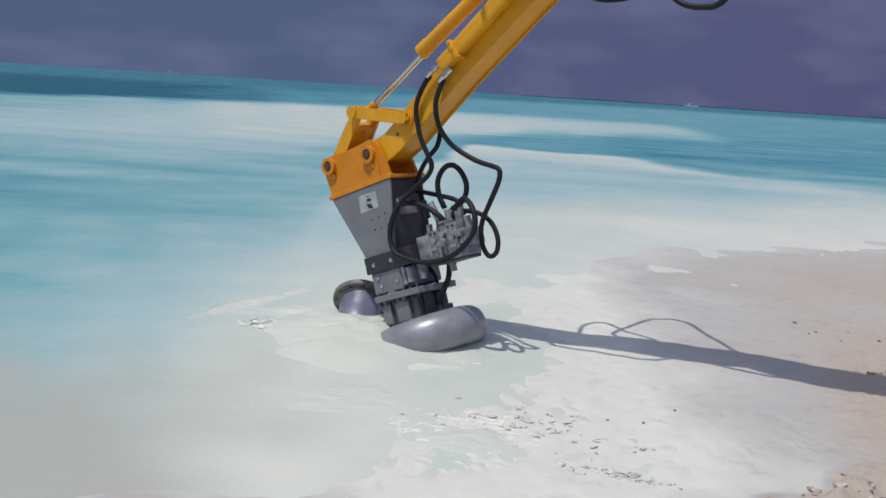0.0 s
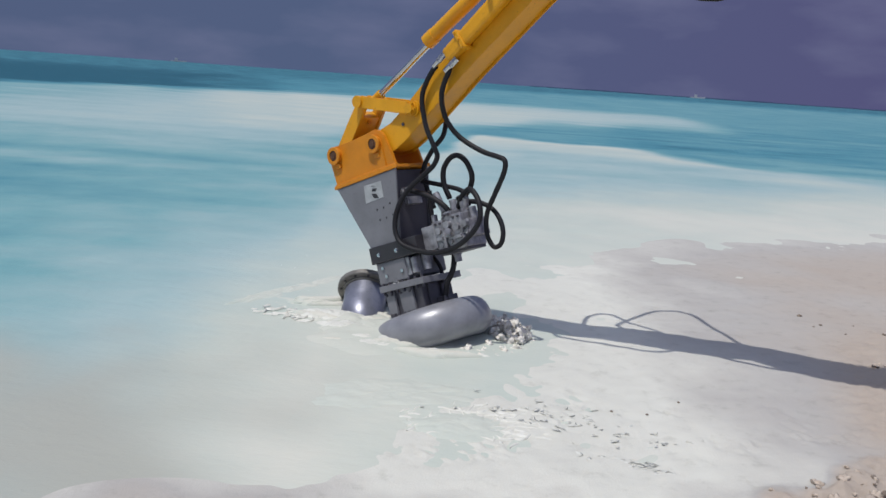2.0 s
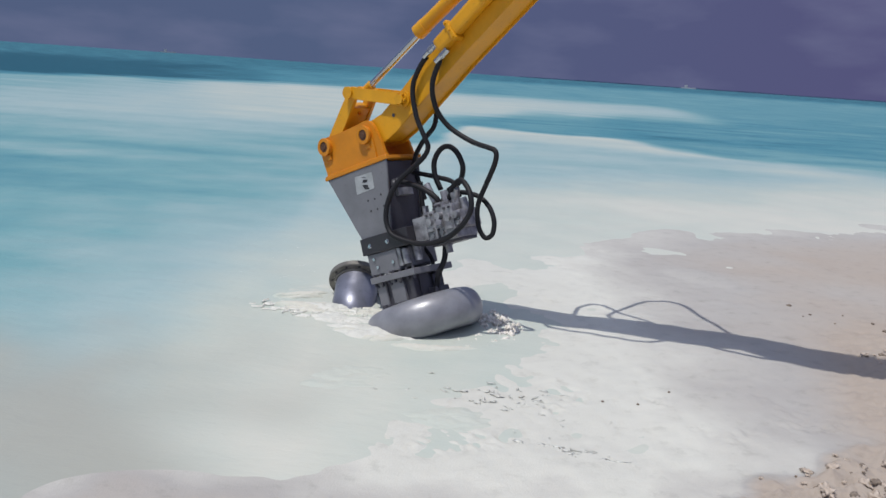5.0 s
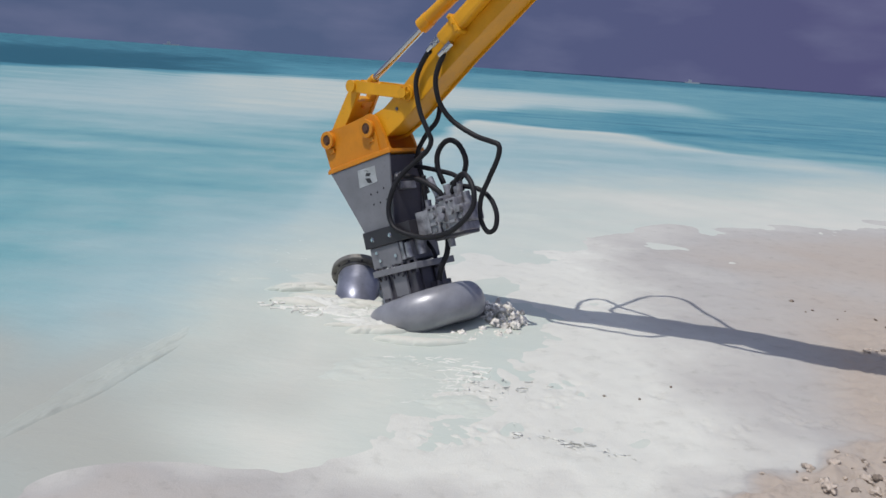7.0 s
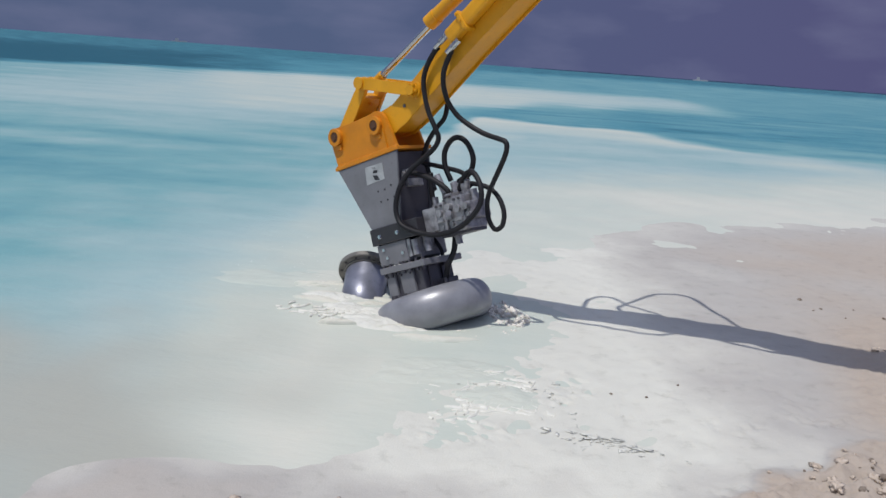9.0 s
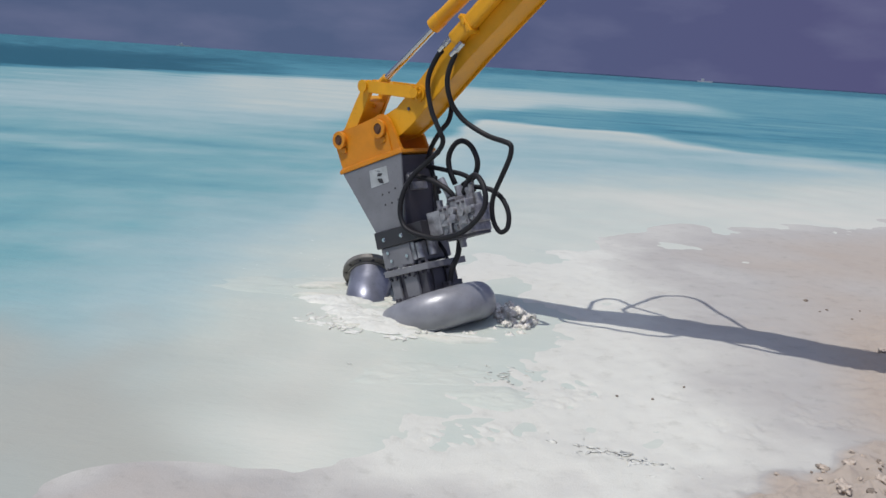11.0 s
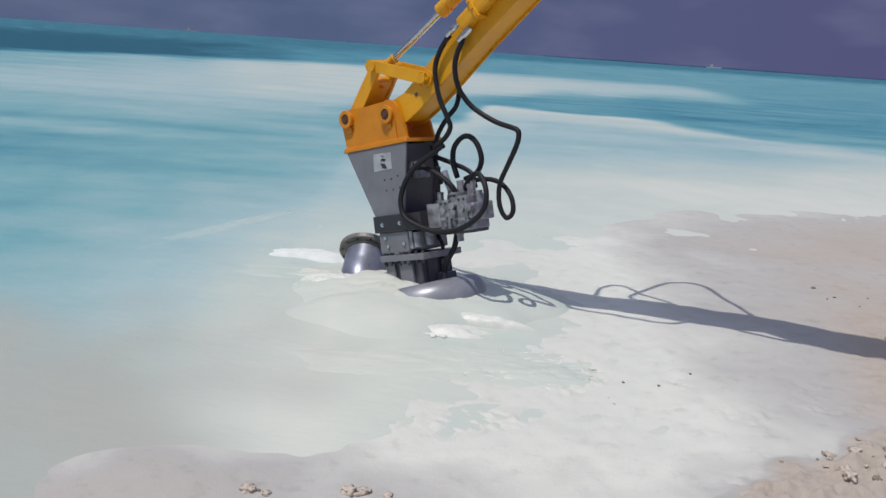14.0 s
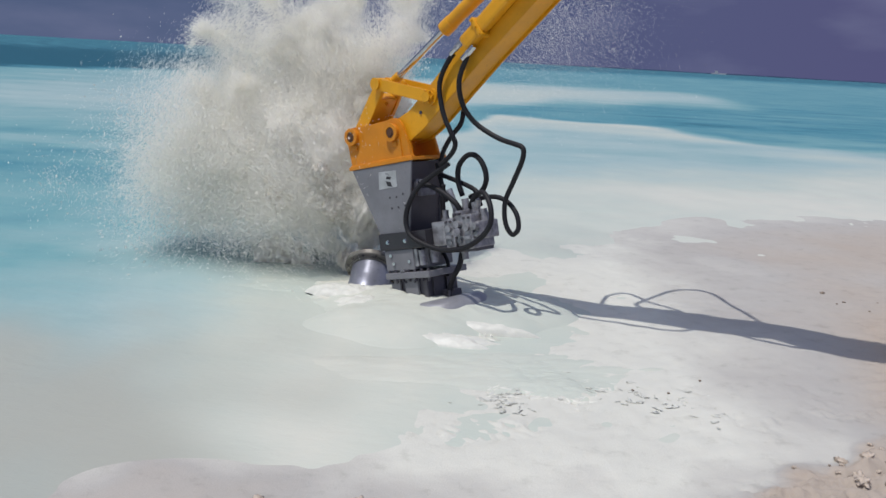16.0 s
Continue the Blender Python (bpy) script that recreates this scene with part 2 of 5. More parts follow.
def shore_distance(x, y):
    """Metres inland (positive) or out to sea (negative) of the waterline."""
    best, sign = np.full(x.shape, 1e9), np.ones(x.shape)
    for (ax, ay), (bx, by) in zip(SHORE, SHORE[1:]):
        dx, dy = bx - ax, by - ay
        k = np.clip(((x - ax) * dx + (y - ay) * dy) / (dx * dx + dy * dy), 0, 1)
        d = np.hypot(x - ax - k * dx, y - ay - k * dy)
        s = np.where(dx * (y - ay) - dy * (x - ax) < 0, 1.0, -1.0)
        near = d < best
        best, sign = np.where(near, d, best), np.where(near, s, sign)
    return best * sign


def smooth(a, b, v):
    k = np.clip((v - a) / (b - a), 0, 1)
    return k * k * (3 - 2 * k)


def ripple(x, y, size, seed):
    """Soft random relief between -1 and 1."""
    rng = np.random.default_rng(seed)
    z = np.zeros(x.shape)
    for k in range(14):
        a, f, p = rng.uniform(0, 6.283), rng.uniform(0.5, 2.0) / size, rng.uniform(0, 6.283)
        z += np.sin((x * math.cos(a) + y * math.sin(a)) * f * 6.283 + p) / 14
    return z * 2.2


def ground_height(x, y):
    d = shore_distance(x, y)
    z = np.where(d > 0, 0.075 * (1 - np.exp(-np.maximum(d, 0) / 4.0)), -2.5 * (1 - np.exp(np.minimum(d, 0) / 30)))
    z = z + 0.62 * smooth(4.3, 1.8, y + 0.25 * np.maximum(-x, 0)) * smooth(-3.5, -1.0, x)
    z = z + 0.070 * np.exp(-((x + 1.5) / 0.9) ** 2 - ((y - 4.3) / 0.62) ** 2)
    dug = np.exp(-(((x + 0.15) / 0.85) ** 2 + ((y - 7.95) / 0.8) ** 2))
    z = z - 0.09 * dug
    edge = smooth(3.2, 4.4, x + 0.35 * (8 - y)) * smooth(9.5, 7.5, y) * smooth(5.2, 6.2, y)
    near = smooth(0.12, -0.30, y - 4.85 - 0.70 * (x - 1.85) + 0.16 * ripple(x, y, 0.7, 17)) * smooth(1.2, 1.9, x) * smooth(3.6, 4.3, y) * smooth(6.4, 5.6, y)
    rough = np.clip(edge + near, 0, 1)
    z = z + 0.02 * ripple(x, y, 1.6, 3) * smooth(-2, 1, d) * (1 - 0.8 * smooth(0.3, -0.4, x) * smooth(6.0, 5.4, y)) + rough * (0.05 + 0.035 * ripple(x, y, 0.3, 5) + 0.018 * ripple(x, y, 0.1, 6) + 0.012 * ripple(x, y, 0.05, 7))
    z = z + 0.006 * ripple(x, y, 0.35, 8) * smooth(0, 1.5, d)
    z = z - 0.04 * smooth(-0.2, -1.2, x) * smooth(5.9, 5.2, y)
    scuff = smooth(0.25, 0.6, ripple(x, y, 1.5, 9)) * smooth(3.8, 4.4, y) * smooth(7.2, 6.2, y) * smooth(0.2, 0.8, d) * smooth(-0.5, 0.2, x)
    z = z + scuff * (0.045 * ripple(x, y, 0.20, 10) * ripple(x, y, 0.31, 12) - 0.022 * np.maximum(0, ripple(x, y, 0.13, 11) * ripple(x, y, 0.17, 13)))
    return z, d, rough


def polar(name, mat, r0, r1, rings, height, kind_label):
    """One sheet round the place, finer near its middle and in front, out to the horizon."""
    az = np.concatenate([np.linspace(-34, 34, 320), np.linspace(36, 324, 74)[1:-1]])
    r = np.concatenate([np.geomspace(r0, 3.6, 24)[:-1], np.geomspace(3.6, 13, rings), np.geomspace(13, 130, 230)[1:], np.geomspace(130, r1, 60)[1:]])
    rings = len(r)
    aa, rr = np.meshgrid(np.radians(az), r)
    x, y = rr * np.sin(aa), rr * np.cos(aa)
    z, attrs = height(x, y, np.degrees(aa), rr)
    n = len(az)
    verts = np.stack([x.ravel(), y.ravel(), z.ravel()], 1)
    i, j = np.meshgrid(np.arange(rings - 1), np.arange(n), indexing="ij")
    jn = (j + 1) % n
    faces = np.stack([(i * n + j).ravel(), ((i + 1) * n + j).ravel(), ((i + 1) * n + jn).ravel(), (i * n + jn).ravel()], 1)
    me = bpy.data.meshes.new(name)
    me.from_pydata(verts.tolist(), [], faces[:, ::-1].tolist() + [list(range(n))])
    for key, values in attrs.items():
        me.attributes.new(key, "FLOAT", "POINT").data.foreach_set("value", values.ravel().astype(np.float32))
    me.polygons.foreach_set("use_smooth", [True] * len(me.polygons))
    me.materials.append(mat)
    return tagged(new(name, me), kind_label, kind="structure")


def sand_sheet(x, y, az, r):
    z, d, rough = ground_height(x, y)
    # browner dry sand, plus lens falloff to the right painted as darker sand
    dry_and_dim = 0.10 + 0.30 * smooth(0.7, 2.8, x + 0.2 * ripple(x, y, 1.3, 18)) + 0.30 * smooth(1.2, 6.6, x + 0.10 * (y - 8) + 0.9 * ripple(x, y, 3.0, 15)) * smooth(0.5, 3.0, d) + 0.56 * rough + 0.26 * smooth(5.5, 4.2, y + 0.10 * np.abs(x + 0.5) + 0.30 * ripple(x, y, 0.9, 16))
    dry_and_dim = dry_and_dim + 0.22 * np.exp(-((x + 1.5) / 1.1) ** 2 - ((y - 4.2) / 0.75) ** 2)
    return z, {"dry_and_dim": dry_and_dim}


# lagoon tints by azimuth, far to near: open sea, waves on the shoal, channel, shallows; each knot is a range and a tint
# the outermost knot pales the left horizon: haze put into the water tint
BAND_A = [(275, 0.74), (149, 0.88), (80.5, 0.88), (69.8, 0.52), (52.3, 0.45), (38.7, 0.32), (30.7, 0.46), (19.7, 0.58), (14.2, 0.54), (11.3, 0.50), (9.0, 0.43), (6.7, 0.37), (5.1, 0.30)]
BAND_B = [(278, 0.74), (164, 0.84), (89.9, 0.84), (76.1, 0.4), (53.4, 0.34), (37.2, 0.3), (28.9, 0.42), (20.2, 0.52), (15.3, 0.50), (12.3, 0.44), (9.7, 0.36), (7.1, 0.26), (4.9, 0.12)]
BAND_C = [(317, 0.74), (224, 0.7), (100, 0.66), (84.8, 0.14), (64.6, 0.15), (39.2, 0.22), (29.4, 0.42), (22.6, 0.46), (17.3, 0.45), (14.0, 0.38), (12.1, 0.28), (9.8, 0.15), (6.5, 0.04)]
BAND_D = [(430, 0.74), (256, 0.6), (112, 0.6), (90.4, 0.28), (74.3, 0.18), (60.0, 0.2), (51.7, 0.55), (45.4, 0.62), (40.9, 0.62), (38.4, 0.12), (30.5, 0.37), (22.9, 0.38), (16.6, 0.13)]
BAND_E = [(568, 0.74), (302, 0.58), (111, 0.58), (94.6, 0.36), (82.4, 0.32), (71.7, 0.4), (61.3, 0.62), (44.3, 0.66), (37.7, 0.62), (35.6, 0.14), (29.7, 0.38), (23.6, 0.33), (17.9, 0.10)]
BAND_F = [(548, 0.74), (300, 0.58), (101, 0.6), (83.7, 0.6), (74.2, 0.6), (62.4, 0.62), (54.6, 0.64), (40.5, 0.66), (34.7, 0.6), (32.1, 0.26), (27.6, 0.38), (23.4, 0.28), (18.8, 0.06)]
BAND_G = [(593, 0.74), (321, 0.58), (119, 0.62), (92.9, 0.62), (76.0, 0.64), (64.3, 0.64), (55.7, 0.64), (41.7, 0.64), (34.1, 0.5), (29.7, 0.28), (26.8, 0.2), (24.4, 0.1), (21.2, 0.02)]
BAND_AZIMUTHS = (-27.1, -19.3, -10.0, 3.5, 12.4, 17.5, 25.9)


def water_sheet(x, y, az, r):
    d = shore_distance(x, y)
    bands = (BAND_A, BAND_B, BAND_C, BAND_D, BAND_E, BAND_F, BAND_G)
    wob = az + 2.0 * ripple(x / r * 60, np.log(r) * 9, 9, 22)
    far = [np.interp(wob, BAND_AZIMUTHS, [np.log(b[k][0]) for b in bands]) for k in range(13)]
    tint = [np.interp(wob, BAND_AZIMUTHS, [b[k][1] for b in bands]) for k in range(13)]
    v = np.log(r) + 0.05 * ripple(x, y * 2.0, 14, 23) * smooth(12, 40, r)
    depth = tint[12].copy()
    for k in reversed(range(12)):
        w = np.clip((v - far[k + 1]) / (far[k] - far[k + 1]), 0, 1)
        depth = np.where(v >= far[k + 1], tint[k + 1] * (1 - w) + tint[k] * w, depth)
    depth = depth + 0.05 * ripple(x, y * 2.2, 9, 21) * smooth(6, 20, r)
    z = 0.012 + 0.012 * ripple(x, y, 1.8, 41) * smooth(80, 20, r) * smooth(4.8, 6.5, r)
    # stirred murk, plus lens falloff at the near left painted into the water
    silt_and_dim = smooth(-0.6, -2.4, x + 0.5 * ripple(x, y, 2.0, 51)) * smooth(8.0, 5.2, y + 0.5 * ripple(x, y, 1.4, 52))
    return z, {"depth": depth, "silt_and_dim": 0.95 * silt_and_dim}


polar("ground", SAND, 0.05, 4500, 300, sand_sheet, "white coral sand beach running under the lagoon")
polar("water", WATER, 2.5, 4600, 160, water_sheet, "milky turquoise lagoon water with pale sandy bands")

# ---- excavator arm ----
PIN = (-0.643, 8.494, 1.696)  # the pin at the tip of the stick
ARM_TURN = -40.0
BASE_TILT = 21.6
LINK_FOOT, LINK_HEAD, PIN_REAR = (0.421, 0.361), (-0.263, 0.373), (-0.553, 0.038)


def build_arm():
    arm = tagged(new("excavator_arm"), "yellow painted excavator arm with chrome rod and black hoses", "excavator arm")
    arm.matrix_world = pose(*PIN, 0, 0, ARM_TURN)
    # stick: welded box section, side sheets proud of top and belly
    # the unseen upper end is made deeper to broaden the arm's shadow
    side = arc(0.0, 0.0, 0.115, 130, 290, 8) + [(0.18, -0.06), (0.34, 0.065), (0.965, 0.69), (1.56, 1.24), (3.1, 2.62), (3.1, 3.35), (2.55, 3.05), (1.36, 1.50), (1.16, 1.17), (0.66, 0.755), (0.36, 0.43), (0.14, 0.21)]
    bm = bmesh.new()
    plate(bm, side, -0.15, -0.13, 0.004)
    part("side_sheet", bm, YELLOW, arm)
    bm = bmesh.new()
    plate(bm, side, 0.13, 0.15, 0.004)
    part("side_sheet", bm, YELLOW, arm)
    bm = bmesh.new()
    inner = arc(0.0, 0.0, 0.09, 130, 290, 8) + [(0.17, -0.04), (0.33, 0.085), (0.95, 0.705), (1.545, 1.255), (3.08, 2.64), (3.08, 3.33), (2.57, 3.03), (1.37, 1.48), (1.17, 1.155), (0.67, 0.74), (0.37, 0.41), (0.15, 0.19)]
    plate(bm, inner, -0.13, 0.13, 0.004)
    part("stick", bm, YELLOW, arm)
    bm = bmesh.new()
    plate(bm, [(2.75, 2.6), (3.15, 2.55), (4.6, 3.3), (7.0, 2.9), (7.0, 3.5), (4.6, 4.0), (2.85, 3.1)], -0.2, 0.2, 0.01)
    part("boom", bm, YELLOW, arm, "yellow painted excavator boom")
    # pivot bosses and pins
    for x, z, r, w, c in ((0.0, 0.0, 0.085, 0.16, YELLOW), (*LINK_FOOT, 0.075, 0.175, YELLOW)):
        bm = bmesh.new()
        rod(bm, (x, -w, z), (x, w, z), r, seg=32)
        part("pivot_boss", bm, c, arm)
    bm = bmesh.new()
    rod(bm, (LINK_FOOT[0], -0.235, LINK_FOOT[1]), (LINK_FOOT[0], 0.235, LINK_FOOT[1]), 0.045)
    for k in range(6):
        a = k * math.pi / 3
        rod(bm, (LINK_FOOT[0] + 0.055 * math.cos(a), -0.205, LINK_FOOT[1] + 0.055 * math.sin(a)), (LINK_FOOT[0] + 0.055 * math.cos(a), -0.225, LINK_FOOT[1] + 0.055 * math.sin(a)), 0.011, seg=6)
    part("link_pin", bm, YELLOW, arm)
    bm = bmesh.new()
    rod(bm, (0.30, -0.153, 0.21), (0.30, -0.160, 0.21), 0.016)
    part("grease_nipple", bm, DARK, arm)
    # steel pipes along the stick with their clamp and hose fittings
    d = Vector((0.73, 0.0, 0.68)).normalized()
    run = d.to_track_quat("X", "Z").to_matrix().to_4x4()
    bm = bmesh.new()
    box(bm, 0.0, 2.8, -0.05, 0.055, -0.045, 0.085, Matrix.Translation((0.845, -0.205, 0.815)) @ run, 0.028)
    part("pipe_duct", bm, YELLOW, arm, "yellow steel duct over two pipes")
    for start in (Vector((0.765, -0.21, 0.825)), Vector((0.905, -0.21, 0.79))):
        bm = bmesh.new()
        rod(bm, start + d * 0.05, start - d * 0.05, 0.030, seg=6)
        rod(bm, start - d * 0.04, start - d * 0.12, 0.025)
        part("hose_fitting", bm, CHROME, arm, "bright steel hose fitting")
    bm = bmesh.new()
    m = Matrix.Translation((1.0, -0.20, 0.962)) @ run
    box(bm, -0.022, 0.022, -0.068, 0.05, -0.075, 0.112, m, 0.008)
    part("pipe_clamp", bm, YELLOW, arm)
    for s in (-0.055, 0.02, 0.09):
        bm = bmesh.new()
        p = m @ Vector((0, -0.065, s))
        rod(bm, p, p + Vector((0, -0.018, 0)), 0.012, seg=6)
        part("clamp_bolt", bm, YELLOW, arm)
    # hydraulic hoses that hang from the stick
    for pts in ([(0.70, -0.20, 0.745), (0.66, -0.20, 0.705), (0.596, -0.2, 0.603), (0.558, -0.2, 0.493), (0.569, -0.2, 0.371), (0.623, -0.19, 0.202), (0.706, -0.17, 0.051), (0.728, -0.14, -0.037), (0.674, -0.13, -0.134), (0.555, -0.14, -0.245)],
                [(0.86, -0.20, 0.755), (0.845, -0.20, 0.70), (0.806, -0.2, 0.615), (0.783, -0.2, 0.508), (0.79, -0.18, 0.388), (0.808, -0.12, 0.268), (0.906, -0.06, 0.149), (1.12, -0.02, 0.053), (1.31, -0.02, 0.02), (1.375, -0.02, 0.005), (1.40, -0.02, -0.035), (1.386, -0.02, -0.126), (1.318, -0.02, -0.291)],
                [(0.413, 0.22, 0.447), (0.5, 0.2, 0.298), (0.558, 0.12, 0.137), (0.469, 0.1, 0.009), (0.376, 0.1, -0.143), (0.333, 0.12, -0.271)],
                [(2.5, 0.2, 2.0), (2.6, 0.2, 1.62), (2.75, 0.2, 1.41), (2.95, 0.2, 1.35), (3.14, 0.2, 1.41), (3.35, 0.2, 1.8), (3.5, 0.2, 2.7)],
                # last three: added out of view to cast the looped shadows on the sand
                [(1.72, 0.15, 1.75), (1.54, 0.33, 1.62), (1.49, 0.75, 1.57), (1.51, 1.23, 1.54), (1.78, 1.41, 1.62), (2.24, 0.98, 1.82), (2.82, 0.27, 2.3)],
                [(1.3, 0.17, 1.4), (1.16, 0.48, 1.45), (1.22, 0.69, 1.52), (1.37, 0.63, 1.62), (1.59, 0.47, 1.72), (2.13, 0.19, 2.05)],
                [(1.2, -0.2, 1.6), (1.35, -0.42, 1.50), (1.75, -0.45, 1.75), (2.2, -0.40, 2.0), (2.35, -0.2, 2.4)]):
        bm = bmesh.new()
        hose(bm, pts, 0.023)
        part("hydraulic_hose", bm, RUBBER, arm, "black rubber hydraulic hose", True)
    # bucket cylinder: barrel stays on the stick, rod pushes the linkage
    bm = bmesh.new()
    top = Vector((1.95, 0, 2.18))
    end = Vector((0.405, 0, 0.965))
    ax = (top - end).normalized()
    rod(bm, end, top, 0.066, seg=36)
    rod(bm, end - ax * 0.01, end + ax * 0.10, 0.072, seg=36)
    part("cylinder_barrel", bm, YELLOW, arm)
    return arm


ARM = build_arm()


def link_bar(bm, length, y0, y1, r=0.055):
    plate(bm, arc(0, 0, r, 90, 270) + arc(length, 0, r, -90, 90), y0, y1, 0.004)


def build_linkage():
    # pair of bars from the stick to the head pin, along +x
    n = (Vector(LINK_HEAD) - Vector(LINK_FOOT)).length
    bars = new("link_bars")
    bars.parent = ARM
    bm = bmesh.new()
    link_bar(bm, n, -0.20, -0.165)
    rod(bm, (n, -0.21, 0), (n, 0.21, 0), 0.05, seg=28)
    rod(bm, (n, -0.222, 0), (n, -0.19, 0), 0.058, seg=28)
    ob = part("link_bar", bm, YELLOW, bars)
    bm = bmesh.new()
    link_bar(bm, n, 0.165, 0.20)
    part("link_bar", bm, YELLOW, bars)
    # push link from the head pin to the rear pin of the bracket, along +x
    cs, sn = math.cos(radians(BASE_TILT)), math.sin(radians(BASE_TILT))
    rear = Vector((PIN_REAR[0] * cs - PIN_REAR[1] * sn, PIN_REAR[0] * sn + PIN_REAR[1] * cs))
    k = (rear - Vector(LINK_HEAD)).length
    push = new("push_link")
    push.parent = ARM
    bm = bmesh.new()
    for y in (-0.15, 0.11):
        plate(bm, arc(0, 0, 0.06, 90, 270) + [(k * 0.4, -0.07)] + arc(k, 0, 0.075, -90, 90) + [(k * 0.4, 0.07)], y, y + 0.04, 0.004)
    box(bm, k * 0.22, k * 0.75, -0.11, 0.11, -0.06, 0.055, None, 0.004)
    part("push_frame", bm, YELLOW, push)
    bm = bmesh.new()
    rod(bm, (k * 0.30, -0.02, 0.05), (k * 0.30, -0.02, 0.085), 0.016)
    part("lug", bm, ORANGE, push)
    rodob = new("cylinder_rod")
    rodob.parent = ARM
    bm = bmesh.new()
    rod(bm, (0.0, 0, 0), (1.30, 0, 0), 0.032, seg=24)
    part("chrome_rod", bm, CHROME, rodob, "bright chrome piston rod")
    bm = bmesh.new()
    rod(bm, (0, -0.06, 0), (0, 0.06, 0), 0.065)
    rod(bm, (0.02, 0, 0), (0.14, 0, 0), 0.045)
    part("rod_eye", bm, YELLOW, rodob)
    return bars, push, rodob, n, k


BARS, PUSH, ROD, BAR_LENGTH, PUSH_LENGTH = build_linkage()


# ---- dredge pump ----
def build_pump():
    pump = tagged(new("dredge_pump"), "grey dredge pump with orange bracket, half sunk in wet sand", "dredge pump")
    pump.matrix_world = pose(*PIN, 0, -BASE_TILT, ARM_TURN)
    # orange bracket: two ear plates on a flange
    ear = [(-0.63, -0.255), (-0.655, -0.04)] + arc(-0.56, 0.035, 0.095, 190, 80, 6) + [(-0.36, 0.118), (-0.10, 0.125)] + arc(0.0, 0.0, 0.135, 110, 5, 8) + [(0.175, -0.12), (0.195, -0.225), (0.215, -0.255)]
    for y in (-0.20, 0.165):
        bm = bmesh.new()
        plate(bm, ear, y, y + 0.035, 0.005)
        part("ear_plate", bm, ORANGE, pump, "orange painted bracket ear plate")
    bm = bmesh.new()
    box(bm, -0.64, 0.235, -0.235, 0.235, -0.285, -0.252, None, 0.006)
    part("flange", bm, ORANGE, pump, "orange painted flange plate")
    for y in (-0.212, -0.20):
        bm = bmesh.new()
        hose(bm, [(-0.63, y, -0.248), (-0.2, y, -0.246), (0.215, y, -0.248)], 0.012, 8, 12)
        part("weld_bead", bm, ORANGE, pump, "", True)
    bm = bmesh.new()
    plate(bm, [(-0.02, -0.25), (0.09, -0.25), (0.085, -0.04), (-0.01, -0.04)], -0.212, -0.199, 0.003)
    part("doubler_plate", bm, ORANGE, pump)
    for x, z in (PIN_REAR, (0.0, 0.0)):
        bm = bmesh.new()
        rod(bm, (x, -0.235, z), (x, -0.195, z), 0.078, seg=32)
        part("pin_collar", bm, ORANGE, pump)
        bm = bmesh.new()
        rod(bm, (x, -0.241, z), (x, 0.23, z), 0.050, seg=28)
        rod(bm, (x + 0.008, -0.252, z - 0.006), (x + 0.008, -0.23, z - 0.006), 0.022, seg=6)
        part("pin", bm, RUST, pump, "rusty steel pivot pin")
        bm = bmesh.new()
        lathe(bm, [(0.052, -0.012), (0.084, -0.012), (0.088, 0.0), (0.084, 0.012), (0.052, 0.012)], 32)
        bmesh.ops.transform(bm, matrix=pose(x, -0.235, z, 90, 0, 0), verts=bm.verts)
        part("pin_ring", bm, ORANGE, pump)
        bm = bmesh.new()
        box(bm, x - 0.02, x + 0.045, -0.225, -0.2, z - 0.135, z - 0.085, None, 0.008)
        part("pin_keeper", bm, ORANGE, pump)
    # grey mast box, tapering downward
    bm = bmesh.new()
    plate(bm, [(-0.612, -0.287), (0.212, -0.287), (0.075, -0.95), (-0.318, -0.95)], -0.225, -0.205, 0.004)
    plate(bm, [(-0.612, -0.287), (0.212, -0.287), (0.075, -0.95), (-0.318, -0.95)], 0.205, 0.225, 0.004)
    plate(bm, [(-0.606, -0.287), (-0.58, -0.287), (-0.29, -0.95), (-0.314, -0.95)], -0.205, 0.205, 0.002)
    part("mast_box", bm, GREY, pump)
    # right face of the grey mast, its shade painted in with the dark material
    bm = bmesh.new()
    plate(bm, [(0.15, -0.30), (0.18, -0.30), (0.05, -0.95), (0.02, -0.95)], -0.204, 0.204, 0.002)
    part("mast_back", bm, DARK, pump, "right plate of the mast with its shade in the colour")
    bm = bmesh.new()
    box(bm, 0.08, 0.16, -0.10, 0.10, -0.62, -0.55, None, 0.004)
    rod(bm, (0.10, -0.12, -0.52), (0.17, -0.12, -0.49), 0.035)
    rod(bm, (0.12, -0.12, -0.52), (0.21, -0.12, -0.485), 0.022)
    part("port_fitting", bm, STEEL, pump, "steel hose port")
    bm = bmesh.new()
    plate(bm, [(-0.238, -0.345), (0.0, -0.352), (-0.012, -0.505), (-0.259, -0.511)], -0.2275, -0.2255, 0)
    part("label_plate", bm, LABEL, pump, "weathered white label")
    for x0, z0, w, h, lean in ((-0.16, -0.362, 0.05, 0.022, 0.02), (-0.13, -0.395, 0.055, 0.035, -0.02), (-0.155, -0.44, 0.06, 0.06, 0.02)):
        bm = bmesh.new()
        plate(bm, [(x0, z0), (x0 + w, z0 - 0.012), (x0 + w + lean, z0 - h), (x0 + lean, z0 - h + 0.012)], -0.2295, -0.2276, 0)
        part("label_mark", bm, BLACK, pump, "black printed mark")
    for x, z in ((-0.13, -0.60), (-0.04, -0.60), (0.05, -0.58), (-0.12, -0.70), (-0.03, -0.70), (0.06, -0.69)):
        bm = bmesh.new()
        rod(bm, (x, -0.228, z), (x, -0.2255, z), 0.010, seg=12)
